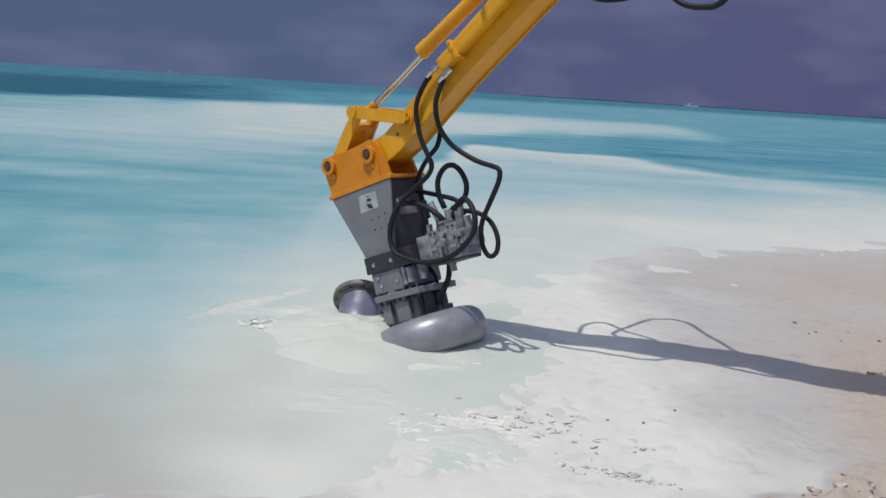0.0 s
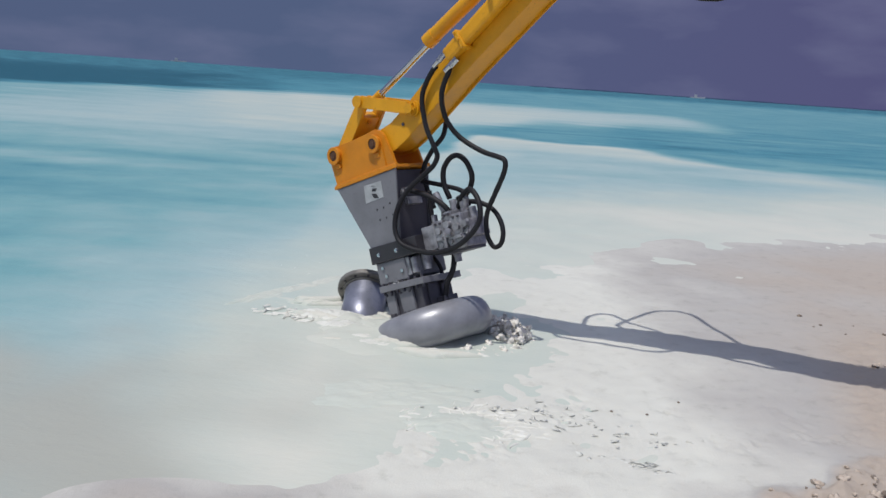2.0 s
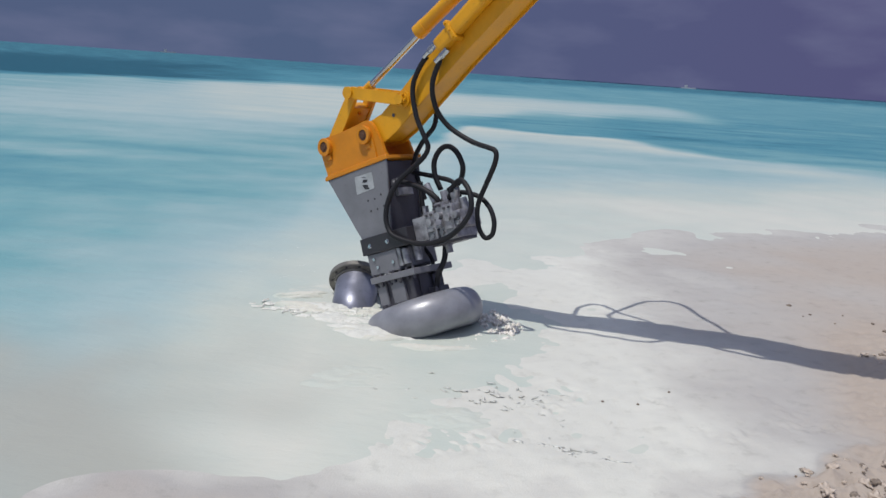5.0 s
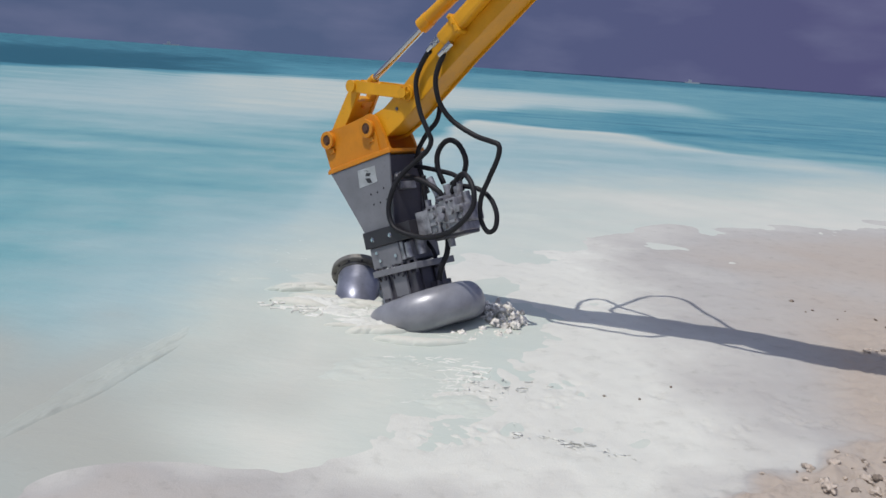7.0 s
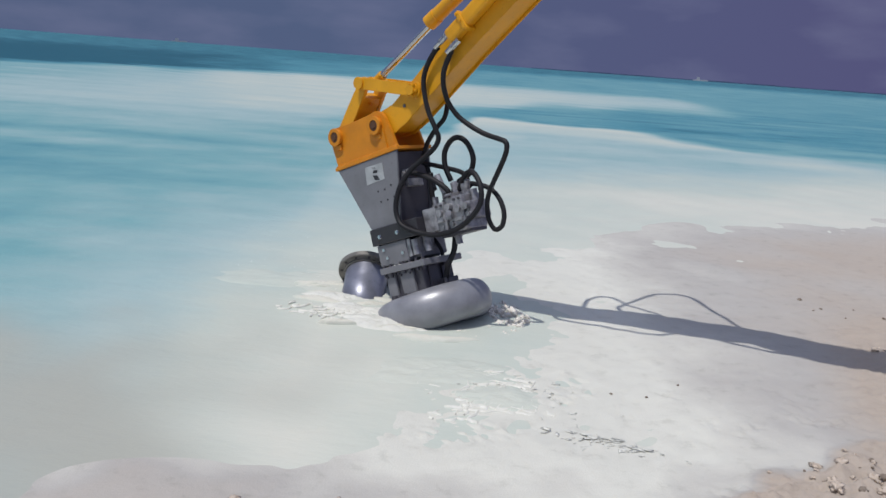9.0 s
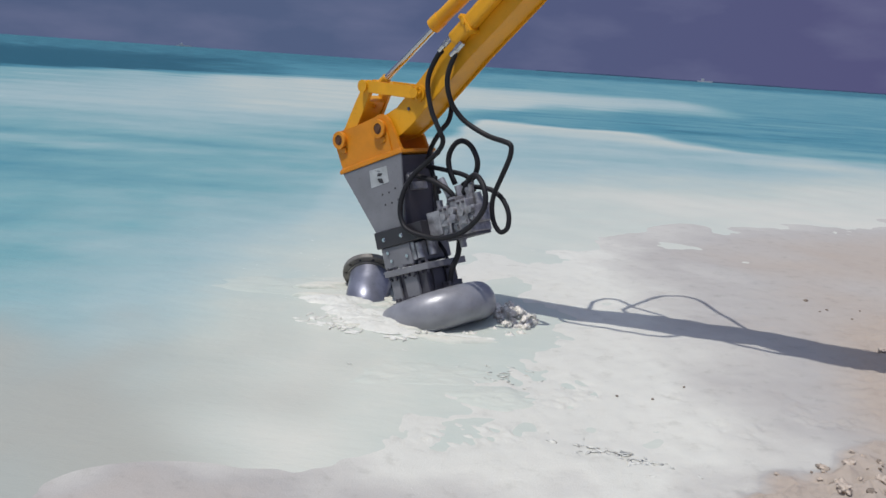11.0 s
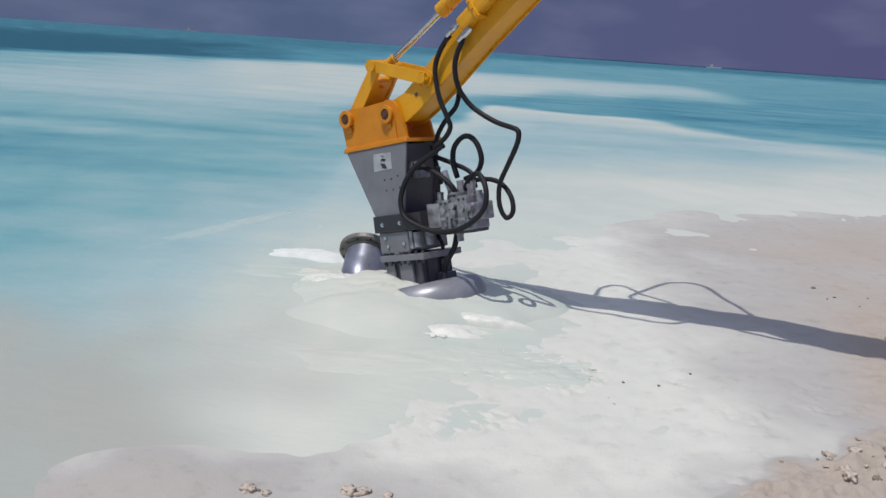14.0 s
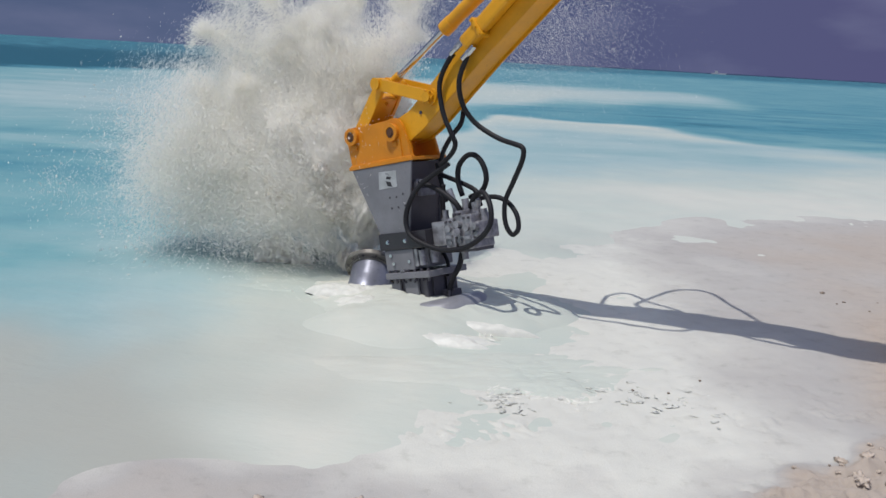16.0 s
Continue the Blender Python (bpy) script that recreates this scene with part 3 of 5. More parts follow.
        part("bolt_hole", bm, BLACK, pump)
    # black clamp band with bright bolts
    bm = bmesh.new()
    box(bm, -0.325, 0.30, -0.255, 0.255, -1.095, -0.935, None, 0.008)
    part("clamp_band", bm, BLACK, pump, "black steel clamp band")
    for x in (-0.205, 0.03):
        bm = bmesh.new()
        rod(bm, (x, -0.270, -1.02), (x, -0.254, -1.02), 0.016, seg=6)
        rod(bm, (x, -0.259, -1.02), (x, -0.254, -1.02), 0.021, seg=16)
        part("bolt", bm, CHROME, pump, "bright zinc bolt")
    # motor: stepped housing
    bm = bmesh.new()
    box(bm, -0.29, 0.09, -0.235, 0.235, -1.30, -1.096, None, 0.012)
    box(bm, 0.04, 0.20, -0.17, 0.19, -1.29, -1.10, None, 0.02)
    part("motor_block", bm, GREY, pump)
    bm = bmesh.new()
    box(bm, 0.09, 0.135, -0.225, -0.15, -1.27, -1.10, None, 0.008)
    rod(bm, (0.17, -0.19, -1.26), (0.17, -0.19, -1.12), 0.035)
    rod(bm, (0.23, -0.10, -1.25), (0.23, -0.10, -1.09), 0.04)
    part("motor_port", bm, STEEL, pump)
    for x, z in ((-0.17, -1.23), (0.04, -1.215), (-0.20, -1.15)):
        bm = bmesh.new()
        rod(bm, (x, -0.25, z), (x, -0.234, z), 0.018, seg=6)
        part("bolt", bm, CHROME, pump)
    bm = bmesh.new()
    box(bm, -0.285, 0.29, -0.265, 0.265, -1.375, -1.315, None, 0.006)
    plate(bm, [(-0.10, -1.31), (-0.04, -1.31), (-0.05, -1.285), (-0.09, -1.285)], -0.25, -0.2, 0)
    part("motor_flange", bm, GREY, pump)
    for k in range(7):
        bm = bmesh.new()
        x = -0.25 + 0.085 * k
        rod(bm, (x, -0.235, -1.405), (x, -0.235, -1.29), 0.013, seg=8)
        part("stud", bm, DARK, pump)
    bm = bmesh.new()
    lathe(bm, [(0.02, -1.64), (0.20, -1.64), (0.20, -1.37), (0.02, -1.37)], 32)
    part("bearing_housing", bm, DARK, pump, "dark bearing housing")
    # core painted dark for the shade between the plates and on the right
    bm = bmesh.new()
    box(bm, -0.235, 0.20, -0.195, 0.195, -1.635, -1.376, None, 0.008)
    part("frame_core", bm, DARK, pump, "inner frame over the casing with its shade in the colour")
    for x0, x1, deep in ((-0.27, -0.145, 0.22), (-0.085, 0.095, 0.225)):
        bm = bmesh.new()
        plate(bm, [(x0, -1.376), (x1, -1.376), (x1 - 0.005, -1.635), (x0 + 0.015, -1.635)], -deep, -0.197, 0.004)
        part("frame_plate", bm, GREY, pump)
        for px, pz in ((x0 + 0.03, -1.41), (x1 - 0.03, -1.41), (x0 + 0.04, -1.60), (x1 - 0.03, -1.60)):
            bm = bmesh.new()
            rod(bm, (px, -deep - 0.012, pz), (px, -deep + 0.004, pz), 0.012, seg=6)
            part("bolt", bm, DARK, pump)
    # plates on the right, painted dark as the side away from the sun
    bm = bmesh.new()
    plate(bm, [(0.155, -1.376), (0.21, -1.376), (0.205, -1.635), (0.155, -1.635)], -0.215, -0.197, 0.004)
    part("frame_plate", bm, DARK, pump)
    for y0, y1 in ((-0.14, -0.02), (0.04, 0.18)):
        bm = bmesh.new()
        box(bm, 0.202, 0.222, y0, y1, -1.63, -1.378, None, 0.004)
        part("frame_plate", bm, DARK, pump)
    bm = bmesh.new()
    lathe(bm, [(0.02, -1.66), (0.33, -1.66), (0.335, -1.645), (0.33, -1.625), (0.02, -1.625)], 48)
    part("cover_ring", bm, GREY, pump)
    for k in range(14):
        a = 2 * math.pi * k / 14
        bm = bmesh.new()
        rod(bm, (0.30 * math.cos(a), 0.30 * math.sin(a), -1.63), (0.30 * math.cos(a), 0.30 * math.sin(a), -1.59), 0.016, seg=6)
        part("bolt", bm, DARK, pump)
    # volute casing: rounded snail, wider toward its outlet
    bm = bmesh.new()
    seg, sec = 72, 20
    rings = []
    for i in range(seg):
        a = 2 * math.pi * i / seg
        grow = 0.5 + 0.5 * math.cos(a - radians(200))
        rad, half = 0.405 + 0.02 * grow, 0.178 + 0.015 * grow
        ring = []
        for j in range(sec + 1):
            b = math.pi * (0.5 - j / sec)
            ring.append((0.03 if j in (0, sec) else rad - 0.03 + (half * 0.95) * math.cos(b) ** 0.8, half * math.sin(b)))
        rings.append([bm.verts.new((r * math.cos(a), r * math.sin(a), z)) for r, z in ring])
    for i in range(seg):
        a, b = rings[i], rings[(i + 1) % seg]
        for j in range(sec):
            bm.faces.new((a[j], b[j], b[j + 1], a[j + 1]))
    bmesh.ops.recalc_face_normals(bm, faces=bm.faces)
    bmesh.ops.transform(bm, matrix=pose(0.075, -0.01, -1.80, 0, -8, 0), verts=bm.verts)
    part("volute_casing", bm, SILVER, pump, "silver painted round pump casing, wet", True)
    bm = bmesh.new()
    lathe(bm, [(0.17, -2.10), (0.21, -2.10), (0.24, -1.92), (0.20, -1.92)], 32)
    part("suction_mouth", bm, SILVER, pump)
    # discharge elbow and its bolted flange
    tip, foot = Vector((-0.905, 0.15, -1.285)), Vector((-0.79, -0.10, -1.585))
    ax = (tip - foot).normalized()
    bm = bmesh.new()
    hose(bm, [(-0.25, 0.20, -1.82), (-0.55, 0.10, -1.84), (-0.76, -0.06, -1.76), tuple(foot), tuple(foot + ax * 0.2), tuple(tip)], 0.215, 40, 12)
    part("discharge_pipe", bm, PIPE, pump, "silver painted discharge elbow", True)
    turn = Matrix.Translation(tip) @ ax.to_track_quat("Z", "Y").to_matrix().to_4x4()
    bm = bmesh.new()
    lathe(bm, [(0.19, -0.03), (0.282, -0.03), (0.29, -0.022), (0.29, 0.022), (0.282, 0.03), (0.19, 0.03)], 56)
    bmesh.ops.transform(bm, matrix=turn, verts=bm.verts)
    part("pipe_flange", bm, FLANGE, pump, "worn steel pipe flange with bolt holes, shade in its colour")
    bm = bmesh.new()
    lathe(bm, [(0.214, -0.052), (0.232, -0.046), (0.236, -0.031), (0.214, -0.031)], 40)
    bmesh.ops.transform(bm, matrix=turn, verts=bm.verts)
    part("weld_bead", bm, FLANGE, pump, "", True)
    for k in range(12):
        a = 2 * math.pi * k / 12
        bm = bmesh.new()
        rod(bm, turn @ Vector((0.256 * math.cos(a), 0.256 * math.sin(a), -0.036)), turn @ Vector((0.256 * math.cos(a), 0.256 * math.sin(a), 0.035)), 0.014, seg=8)
        part("flange_hole", bm, BLACK, pump)
    # valve block with spools and fittings
    bm = bmesh.new()
    box(bm, 0.30, 0.46, -0.16, 0.10, -1.10, -0.88, None, 0.012)
    part("valve_body", bm, STEEL, pump, "bare cast valve block")
    for k, (x0, x1, z0, z1) in enumerate(((0.47, 0.58, -1.13, -0.86), (0.59, 0.68, -1.12, -0.80), (0.69, 0.80, -1.15, -0.84), (0.81, 0.865, -1.07, -0.91))):
        bm = bmesh.new()
        box(bm, x0, x1, -0.17 + 0.02 * (k % 2), 0.12, z0, z1, None, 0.014)
        rod(bm, ((x0 + x1) / 2, -0.20, (z0 + z1) / 2 + 0.04), ((x0 + x1) / 2, -0.14, (z0 + z1) / 2 + 0.04), 0.032)
        rod(bm, ((x0 + x1) / 2, -0.18, z0 + 0.05), ((x0 + x1) / 2, -0.12, z0 + 0.05), 0.022)
        box(bm, x0 + 0.015, x1 - 0.015, -0.195, -0.15, z0 + 0.09, z0 + 0.12, None, 0.004)
        part("valve_section", bm, STEEL, pump)
        for s in (0.25, 0.75):
            bm = bmesh.new()
            rod(bm, (x0 + (x1 - x0) * s, -0.185, z1 - 0.03), (x0 + (x1 - x0) * s, -0.15, z1 - 0.03), 0.012, seg=6)
            part("valve_plug", bm, DARK, pump)
        bm = bmesh.new()
        rod(bm, ((x0 + x1) / 2, -0.02, z1 - 0.01), ((x0 + x1) / 2 - 0.01, -0.02, z1 + 0.10), 0.034)
        rod(bm, ((x0 + x1) / 2, -0.02, z1 - 0.01), ((x0 + x1) / 2, -0.02, z1 + 0.04), 0.045, seg=6)
        part("hose_fitting", bm, STEEL, pump)
    bm = bmesh.new()
    box(bm, 0.44, 0.80, -0.12, 0.10, -1.175, -1.145, None, 0.008)
    part("valve_tray", bm, DARK, pump)
    for p0, p1, r in (((0.36, -0.02, -0.90), (0.37, -0.02, -0.78), 0.03), ((0.42, 0.05, -0.90), (0.44, 0.05, -0.70), 0.026), ((0.62, -0.16, -0.98), (0.66, -0.22, -0.98), 0.028), ((0.53, 0.0, -1.15), (0.53, 0.0, -1.25), 0.032), ((0.74, -0.02, -0.84), (0.80, -0.04, -0.72), 0.028)):
        bm = bmesh.new()
        rod(bm, p0, p1, r)
        rod(bm, p0, Vector(p0).lerp(Vector(p1), 0.4), r * 1.3, seg=6)
        part("hose_fitting", bm, STEEL, pump)
    bm = bmesh.new()
    rod(bm, (0.47, -0.05, -0.60), (0.53, -0.05, -0.78), 0.034, 0.030)
    part("hose_fitting", bm, STEEL, pump)
    bm = bmesh.new()
    box(bm, 0.22, 0.36, -0.05, 0.08, -1.60, -1.52, None, 0.01)
    rod(bm, (0.33, -0.06, -1.63), (0.33, -0.06, -1.52), 0.02)
    part("drain_fitting", bm, DARK, pump)
    # hoses that go round with the pump
    for pts, r in (([(0.57, -0.12, -0.37), (0.43, -0.14, -0.43), (0.29, -0.20, -0.51), (0.19, -0.25, -0.62), (0.11, -0.27, -0.76), (0.10, -0.28, -0.89), (0.17, -0.285, -1.0), (0.41, -0.24, -1.12), (0.66, -0.22, -1.14), (0.88, -0.22, -1.08), (1.01, -0.18, -0.96), (1.02, -0.15, -0.8), (0.92, -0.1, -0.67), (0.78, -0.05, -0.69), (0.67, -0.02, -0.78)], 0.024),
                   ([(0.21, 0.12, -0.33), (0.22, 0.12, -0.42), (0.24, 0.12, -0.54), (0.30, 0.08, -0.70)], 0.022),
                   ([(0.54, 0.05, -0.67), (0.51, 0.05, -0.53), (0.54, 0.05, -0.4), (0.64, 0.05, -0.32), (0.74, 0.05, -0.32), (0.82, 0.05, -0.4), (0.84, 0.06, -0.54), (0.75, 0.08, -0.65), (0.59, 0.1, -0.69)], 0.025),
                   ([(0.18, -0.12, -0.49), (0.30, -0.11, -0.54), (0.44, -0.1, -0.62), (0.57, -0.08, -0.74), (0.59, -0.05, -0.83)], 0.025),
                   ([(0.20, 0.1, -0.42), (0.46, 0.1, -0.53), (0.68, 0.08, -0.64), (0.74, 0.05, -0.78)], 0.022),
                   ([(0.50, 0.0, -1.16), (0.46, -0.02, -1.3), (0.38, -0.05, -1.42), (0.31, -0.05, -1.56)], 0.026),
                   ([(0.16, 0.05, -1.10), (0.25, 0.05, -1.26), (0.23, 0.05, -1.40)], 0.018),
                   ([(0.32, 0.05, -0.54), (0.29, 0.05, -0.69), (0.27, 0.05, -0.92)], 0.022)):
        bm = bmesh.new()
        hose(bm, pts, r)
        part("hydraulic_hose", bm, RUBBER, pump, "black rubber hydraulic hose", True)
    return pump


PUMP = build_pump()

# the hanging loop bends at its foot as the pump swings: two pieces of hose
LOOP = [(1.24, -0.02, -0.63), (1.12, -0.02, -0.76), (1.07, -0.02, -0.87), (1.06, -0.02, -0.99), (1.09, 0.0, -1.08), (1.15, 0.02, -1.04), (1.15, 0.03, -0.92), (1.07, 0.04, -0.8), (0.94, 0.04, -0.73), (0.76, 0.02, -0.72), (0.68, 0.0, -0.78)]
LOOP_TOP, LOOP_FOOT, LOOP_END = Vector(LOOP[0]), Vector(LOOP[4]), Vector(LOOP[-1])
HANG = (1.318, -0.02, -0.291)


def build_loop():
    line = spline(LOOP, 10)
    cut = min(range(len(line)), key=lambda i: (line[i] - LOOP_FOOT).length)
    res = []
    for piece in (line[:cut + 1], line[cut:]):
        bm = bmesh.new()
        hose(bm, piece, 0.022, 12, 1)
        bmesh.ops.create_uvsphere(bm, u_segments=12, v_segments=8, radius=0.022, matrix=Matrix.Translation(LOOP_FOOT))
        bmesh.ops.create_uvsphere(bm, u_segments=12, v_segments=8, radius=0.0225, matrix=Matrix.Translation(LOOP_TOP if not res else LOOP_END))
        res.append(part("hydraulic_hose", bm, RUBBER, PUMP, "black rubber hydraulic hose", True))
    return res


LOOP_OUTER, LOOP_INNER = build_loop()


# ---- slurry, foam and clods ----
def loose_material(name, light, dark, scale, bump=0.5, rough=0.7):
    m = bpy.data.materials.new(name)
    m.use_nodes = True
    nt = m.node_tree
    b = nt.nodes["Principled BSDF"]
    tc = node(nt, "ShaderNodeTexCoord")
    n = node(nt, "ShaderNodeTexNoise", Scale=scale, Detail=8.0, Roughness=0.65)
    nt.links.new(tc.outputs["Object"], n.inputs["Vector"])
    r = ramp_node(nt, [(0.30, dark), (0.62, light)])
    nt.links.new(n.outputs["Fac"], r.inputs["Fac"])
    nt.links.new(r.outputs["Color"], b.inputs["Base Color"])
    b.inputs["Roughness"].default_value = rough
    b.inputs["Specular IOR Level"].default_value = 0.3
    bp = node(nt, "ShaderNodeBump", Strength=bump, Distance=0.02)
    nt.links.new(n.outputs["Fac"], bp.inputs["Height"])
    nt.links.new(bp.outputs["Normal"], b.inputs["Normal"])
    return m


SLURRY = loose_material("sand_slurry", (0.80, 0.77, 0.70), (0.62, 0.57, 0.49), 9.0)
FOAM = loose_material("wash_foam", (0.72, 0.73, 0.69), (0.62, 0.64, 0.59), 14.0, 0.4)
CLOD = loose_material("wet_sand_clod", (0.84, 0.81, 0.75), (0.72, 0.68, 0.61), 24.0, 0.6, 0.6)


def let_light_through(mat, colour, share):
    """Fine wet grains pass part of the light on to their far side."""
    nt = mat.node_tree
    back = nt.nodes.new("ShaderNodeBsdfTranslucent")
    back.inputs["Color"].default_value = (*colour, 1)
    half = nt.nodes.new("ShaderNodeMixShader")
    half.inputs["Fac"].default_value = share
    nt.links.new(nt.nodes["Principled BSDF"].outputs["BSDF"], half.inputs[1])
    nt.links.new(back.outputs["BSDF"], half.inputs[2])
    nt.links.new(half.outputs["Shader"], nt.nodes["Material Output"].inputs["Surface"])


MIST = loose_material("sandy_spray", (0.96, 0.95, 0.90), (0.93, 0.91, 0.85), 3.0, 0.0, 1.0)
let_light_through(MIST, (0.96, 0.95, 0.90), 0.5)
LACE = loose_material("foam_strands", (0.72, 0.72, 0.67), (0.62, 0.62, 0.57), 20.0, 0.2, 0.45)
BILLOW = loose_material("sandy_billow", (0.97, 0.95, 0.90), (0.90, 0.87, 0.80), 14.0, 0.5, 1.0)
let_light_through(BILLOW, (0.93, 0.90, 0.84), 0.35)
FROTH = loose_material("sandy_froth", (0.69, 0.69, 0.63), (0.60, 0.605, 0.55), 11.0, 0.25, 0.4)
RUBBLE = loose_material("dark_coral_rubble", (0.30, 0.25, 0.20), (0.14, 0.11, 0.09), 30.0, 0.6, 0.9)
DUG = loose_material("dug_brown_sand", (0.60, 0.515, 0.435), (0.48, 0.40, 0.33), 22.0, 0.8, 0.9)
# low islands with the blue of the sea haze put into their colour
HAZE = loose_material("hazy_far_land", (0.10, 0.13, 0.22), (0.07, 0.10, 0.18), 0.02, 0.0)
HULL = loose_material("ship_hull", (0.45, 0.46, 0.50), (0.30, 0.31, 0.35), 1.0, 0.0)

rnd = random.Random(11)


def lump_mesh(name, mat, radius, seed, sub=3, rough=0.35, flat=1.0, freq=2.2):
    bm = bmesh.new()
    bmesh.ops.create_icosphere(bm, subdivisions=sub, radius=1.0)
    off = Vector((seed * 7.3, seed * 3.1, seed * 1.7))
    for v in bm.verts:
        n = v.co.normalized()
        k = noise.fractal(n * freq + off, 0.9, 2.1, 4) * rough + abs(noise.noise(n * freq * 3 + off)) * rough * 0.5
        v.co = n * radius * (1 + k)
        v.co.z *= flat
    for f in bm.faces:
        f.smooth = True
    me = bpy.data.meshes.new(name)
    bm.to_mesh(me)
    bm.free()
    me.materials.append(mat)
    return me


def spray_mesh(name, mat, count, sigma, size, seed, stretch=1.0):
    """A cloud of tiny droplets, thick in its middle and thin outside."""
    rng = np.random.default_rng(seed)
    knots = rng.normal(size=(12, 3)) * sigma * 0.9
    p = knots[rng.integers(0, 10, count)] + rng.normal(size=(count, 3)) * sigma * rng.uniform(0.3, 1.1, (count, 1))
    p[:, 2] *= stretch
    s = size * rng.uniform(0.5, 1.5, (count, 1, 1))
    verts = p[:, None, :] + s * rng.normal(size=(count, 3, 3)) * 0.8
    faces = np.arange(count * 3)[:, None].reshape(-1, 1, 3)
    me = bpy.data.meshes.new(name)
    me.from_pydata(verts.reshape(-1, 3).tolist(), [], faces.reshape(-1, 3).tolist())
    me.materials.append(mat)
    return me


OUTLET = Vector((-1.03, 9.22, 0.20))
PIT = OUTLET + Vector((0, 0, -1.6))


def build_jet():
    """The jet of sand and water from the discharge pipe: clumps and droplet clouds on free flight."""
    cores = [lump_mesh("slurry_clump", SLURRY, r, k + 1, 3, 0.6, 1.0, 2.2) for k, r in enumerate((0.05, 0.07, 0.09, 0.11))]
    mists = [spray_mesh("spray_cloud", MIST, 10000, sg, 0.0050 + 0.006 * sg, 50 + k, 1.3) for k, sg in enumerate((0.06, 0.10, 0.15, 0.20, 0.27))]
    veil_mist = spray_mesh("spray_cloud", MIST, 9000, 0.40, 0.0034, 57, 1.2)
    billows = [lump_mesh("slurry_clump", BILLOW, r, k + 31, 4, 0.7, 1.15, 2.4) for k, r in enumerate((0.10, 0.13, 0.17, 0.21))]
    bodies = [lump_mesh("slurry_clump", BILLOW, r, k + 41, 4, 0.38, 1.2, 1.9) for k, r in enumerate((0.20, 0.27, 0.34))]
    froth = [lump_mesh("slurry_clump", SLURRY, r, k + 11, 4, 0.8, 1.0, 3.4) for k, r in enumerate((0.07, 0.09, 0.115))]
    flights = []
    for k in range(30):  # first boil of clumps at the pipe
        flights.append((froth[k % 3], 14.26 + 0.009 * k, rnd.uniform(-0.1, 1.15), rnd.uniform(1.2, 2.5), rnd.uniform(-0.15, 0.05), 3.0))
    for k in range(64):  # first burst, a fan of drops that opens to the side and falls back
        lean = 0.78 * (k + rnd.random()) / 64
        reach = (9.6 - 4.2 * lean) * (1.0 if k % 3 == 0 else rnd.uniform(0.40, 0.97))
        flights.append((mists[k % 3], 14.59 + 0.02 * rnd.random(), lean, reach, rnd.uniform(0.05, 0.25), 5.4 + 1.6 * lean))
    for k in range(34):  # clumps torn along with the burst
        lean = rnd.uniform(0.0, 0.75)
        flights.append((billows[k % 3], 14.60 + 0.03 * rnd.random(), lean, (10.4 - 4.4 * lean) * rnd.uniform(0.35, 0.95), rnd.uniform(0.05, 0.3), 5.6 + 1.8 * lean))
    for k in range(44):  # clumps in the foot of the jet
        start = 14.66 + 1.30 * k / 44
        flights.append((froth[k % 3] if k % 2 else cores[rnd.randint(1, 3)], start, rnd.uniform(-0.05, 0.36), rnd.uniform(4.2, 6.0), rnd.uniform(-0.05, 0.12), 5.0))
    for k in range(58):  # billows inside the column and the fan
        start = 14.68 + 1.26 * k / 58
        lean = rnd.uniform(0.0, 0.46)
        flights.append((billows[rnd.randint(0, 3)], start, lean, (7.0 - 3.4 * lean) * rnd.uniform(0.6, 0.9), rnd.uniform(0.12, 0.30), 4.2))
    for k in range(96):  # thick spray in the jet
        start = 14.64 + 1.34 * k / 96
        flights.append((mists[rnd.randint(0, 2) if k % 3 else 0], start, max(-0.06, rnd.gauss(0.12, 0.18)), rnd.uniform(5.6, 8.6), rnd.uniform(0.08, 0.26), 3.4))
    for k in range(112):  # fan of spray to the side
        start = 14.62 + 1.15 * (k / 112) ** 1.5
        lean = 0.10 + 0.90 * ((k * 0.618) % 1.0)
        flights.append((mists[rnd.randint(2, 4)], start, lean, (6.5 - 2.9 * lean) * rnd.uniform(0.62 if k > 50 else 0.8, 1.0), rnd.uniform(0.12, 0.40), 1.8 - 1.1 * lean))
    for k in range(34):  # dense bodies of spray inside the cloud
        start = 14.78 + 0.95 * k / 34
        lean = rnd.uniform(0.05, 0.72)
        flights.append((bodies[k % 3], start, lean, (6.2 - 3.0 * lean) * rnd.uniform(0.55, 0.85), rnd.uniform(0.20, 0.36), 1.7 - 1.2 * lean))
    for k in range(9):  # thin veil that drifts over the arm
        flights.append((veil_mist, 14.85 + 0.05 * k, rnd.uniform(-0.45, 0.0), rnd.uniform(7.2, 9.0), rnd.uniform(0.2, 0.45), 2.6))
    jet = []
    for mesh, start, lean, speed, away, fall in flights:
        core = mesh.name.startswith("slurry")
        ob = tagged(new("slurry_clump" if core else "spray_cloud", mesh), "cream clump of sand slurry thrown from the pipe" if core else "pale cloud of sandy water droplets", "spray", "jet of sand slurry")
        v = Vector((-math.sin(lean), away, math.cos(lean))) * speed
        spin = [rnd.uniform(-80, 80) for _ in range(3)]
        turn = [rnd.uniform(0, 360) for _ in range(3)]
        rows = [(0.0, Matrix.Translation(PIT) @ pose(0, 0, 0, *turn)), (start - 0.06, Matrix.Translation(PIT) @ pose(0, 0, 0, *turn))]
        t = start
        while t < 16.001:
            s = t - start
            drag = (1 - math.exp(-0.75 * s)) / 0.75
            p = OUTLET + v * drag + Vector((0, 0, -fall * s * s))
            p.z = max(p.z, -0.9)
            rows.append((t, Matrix.Translation(p) @ pose(0, 0, 0, *[a + w * s for a, w in zip(turn, spin)])))
            t += 0.12
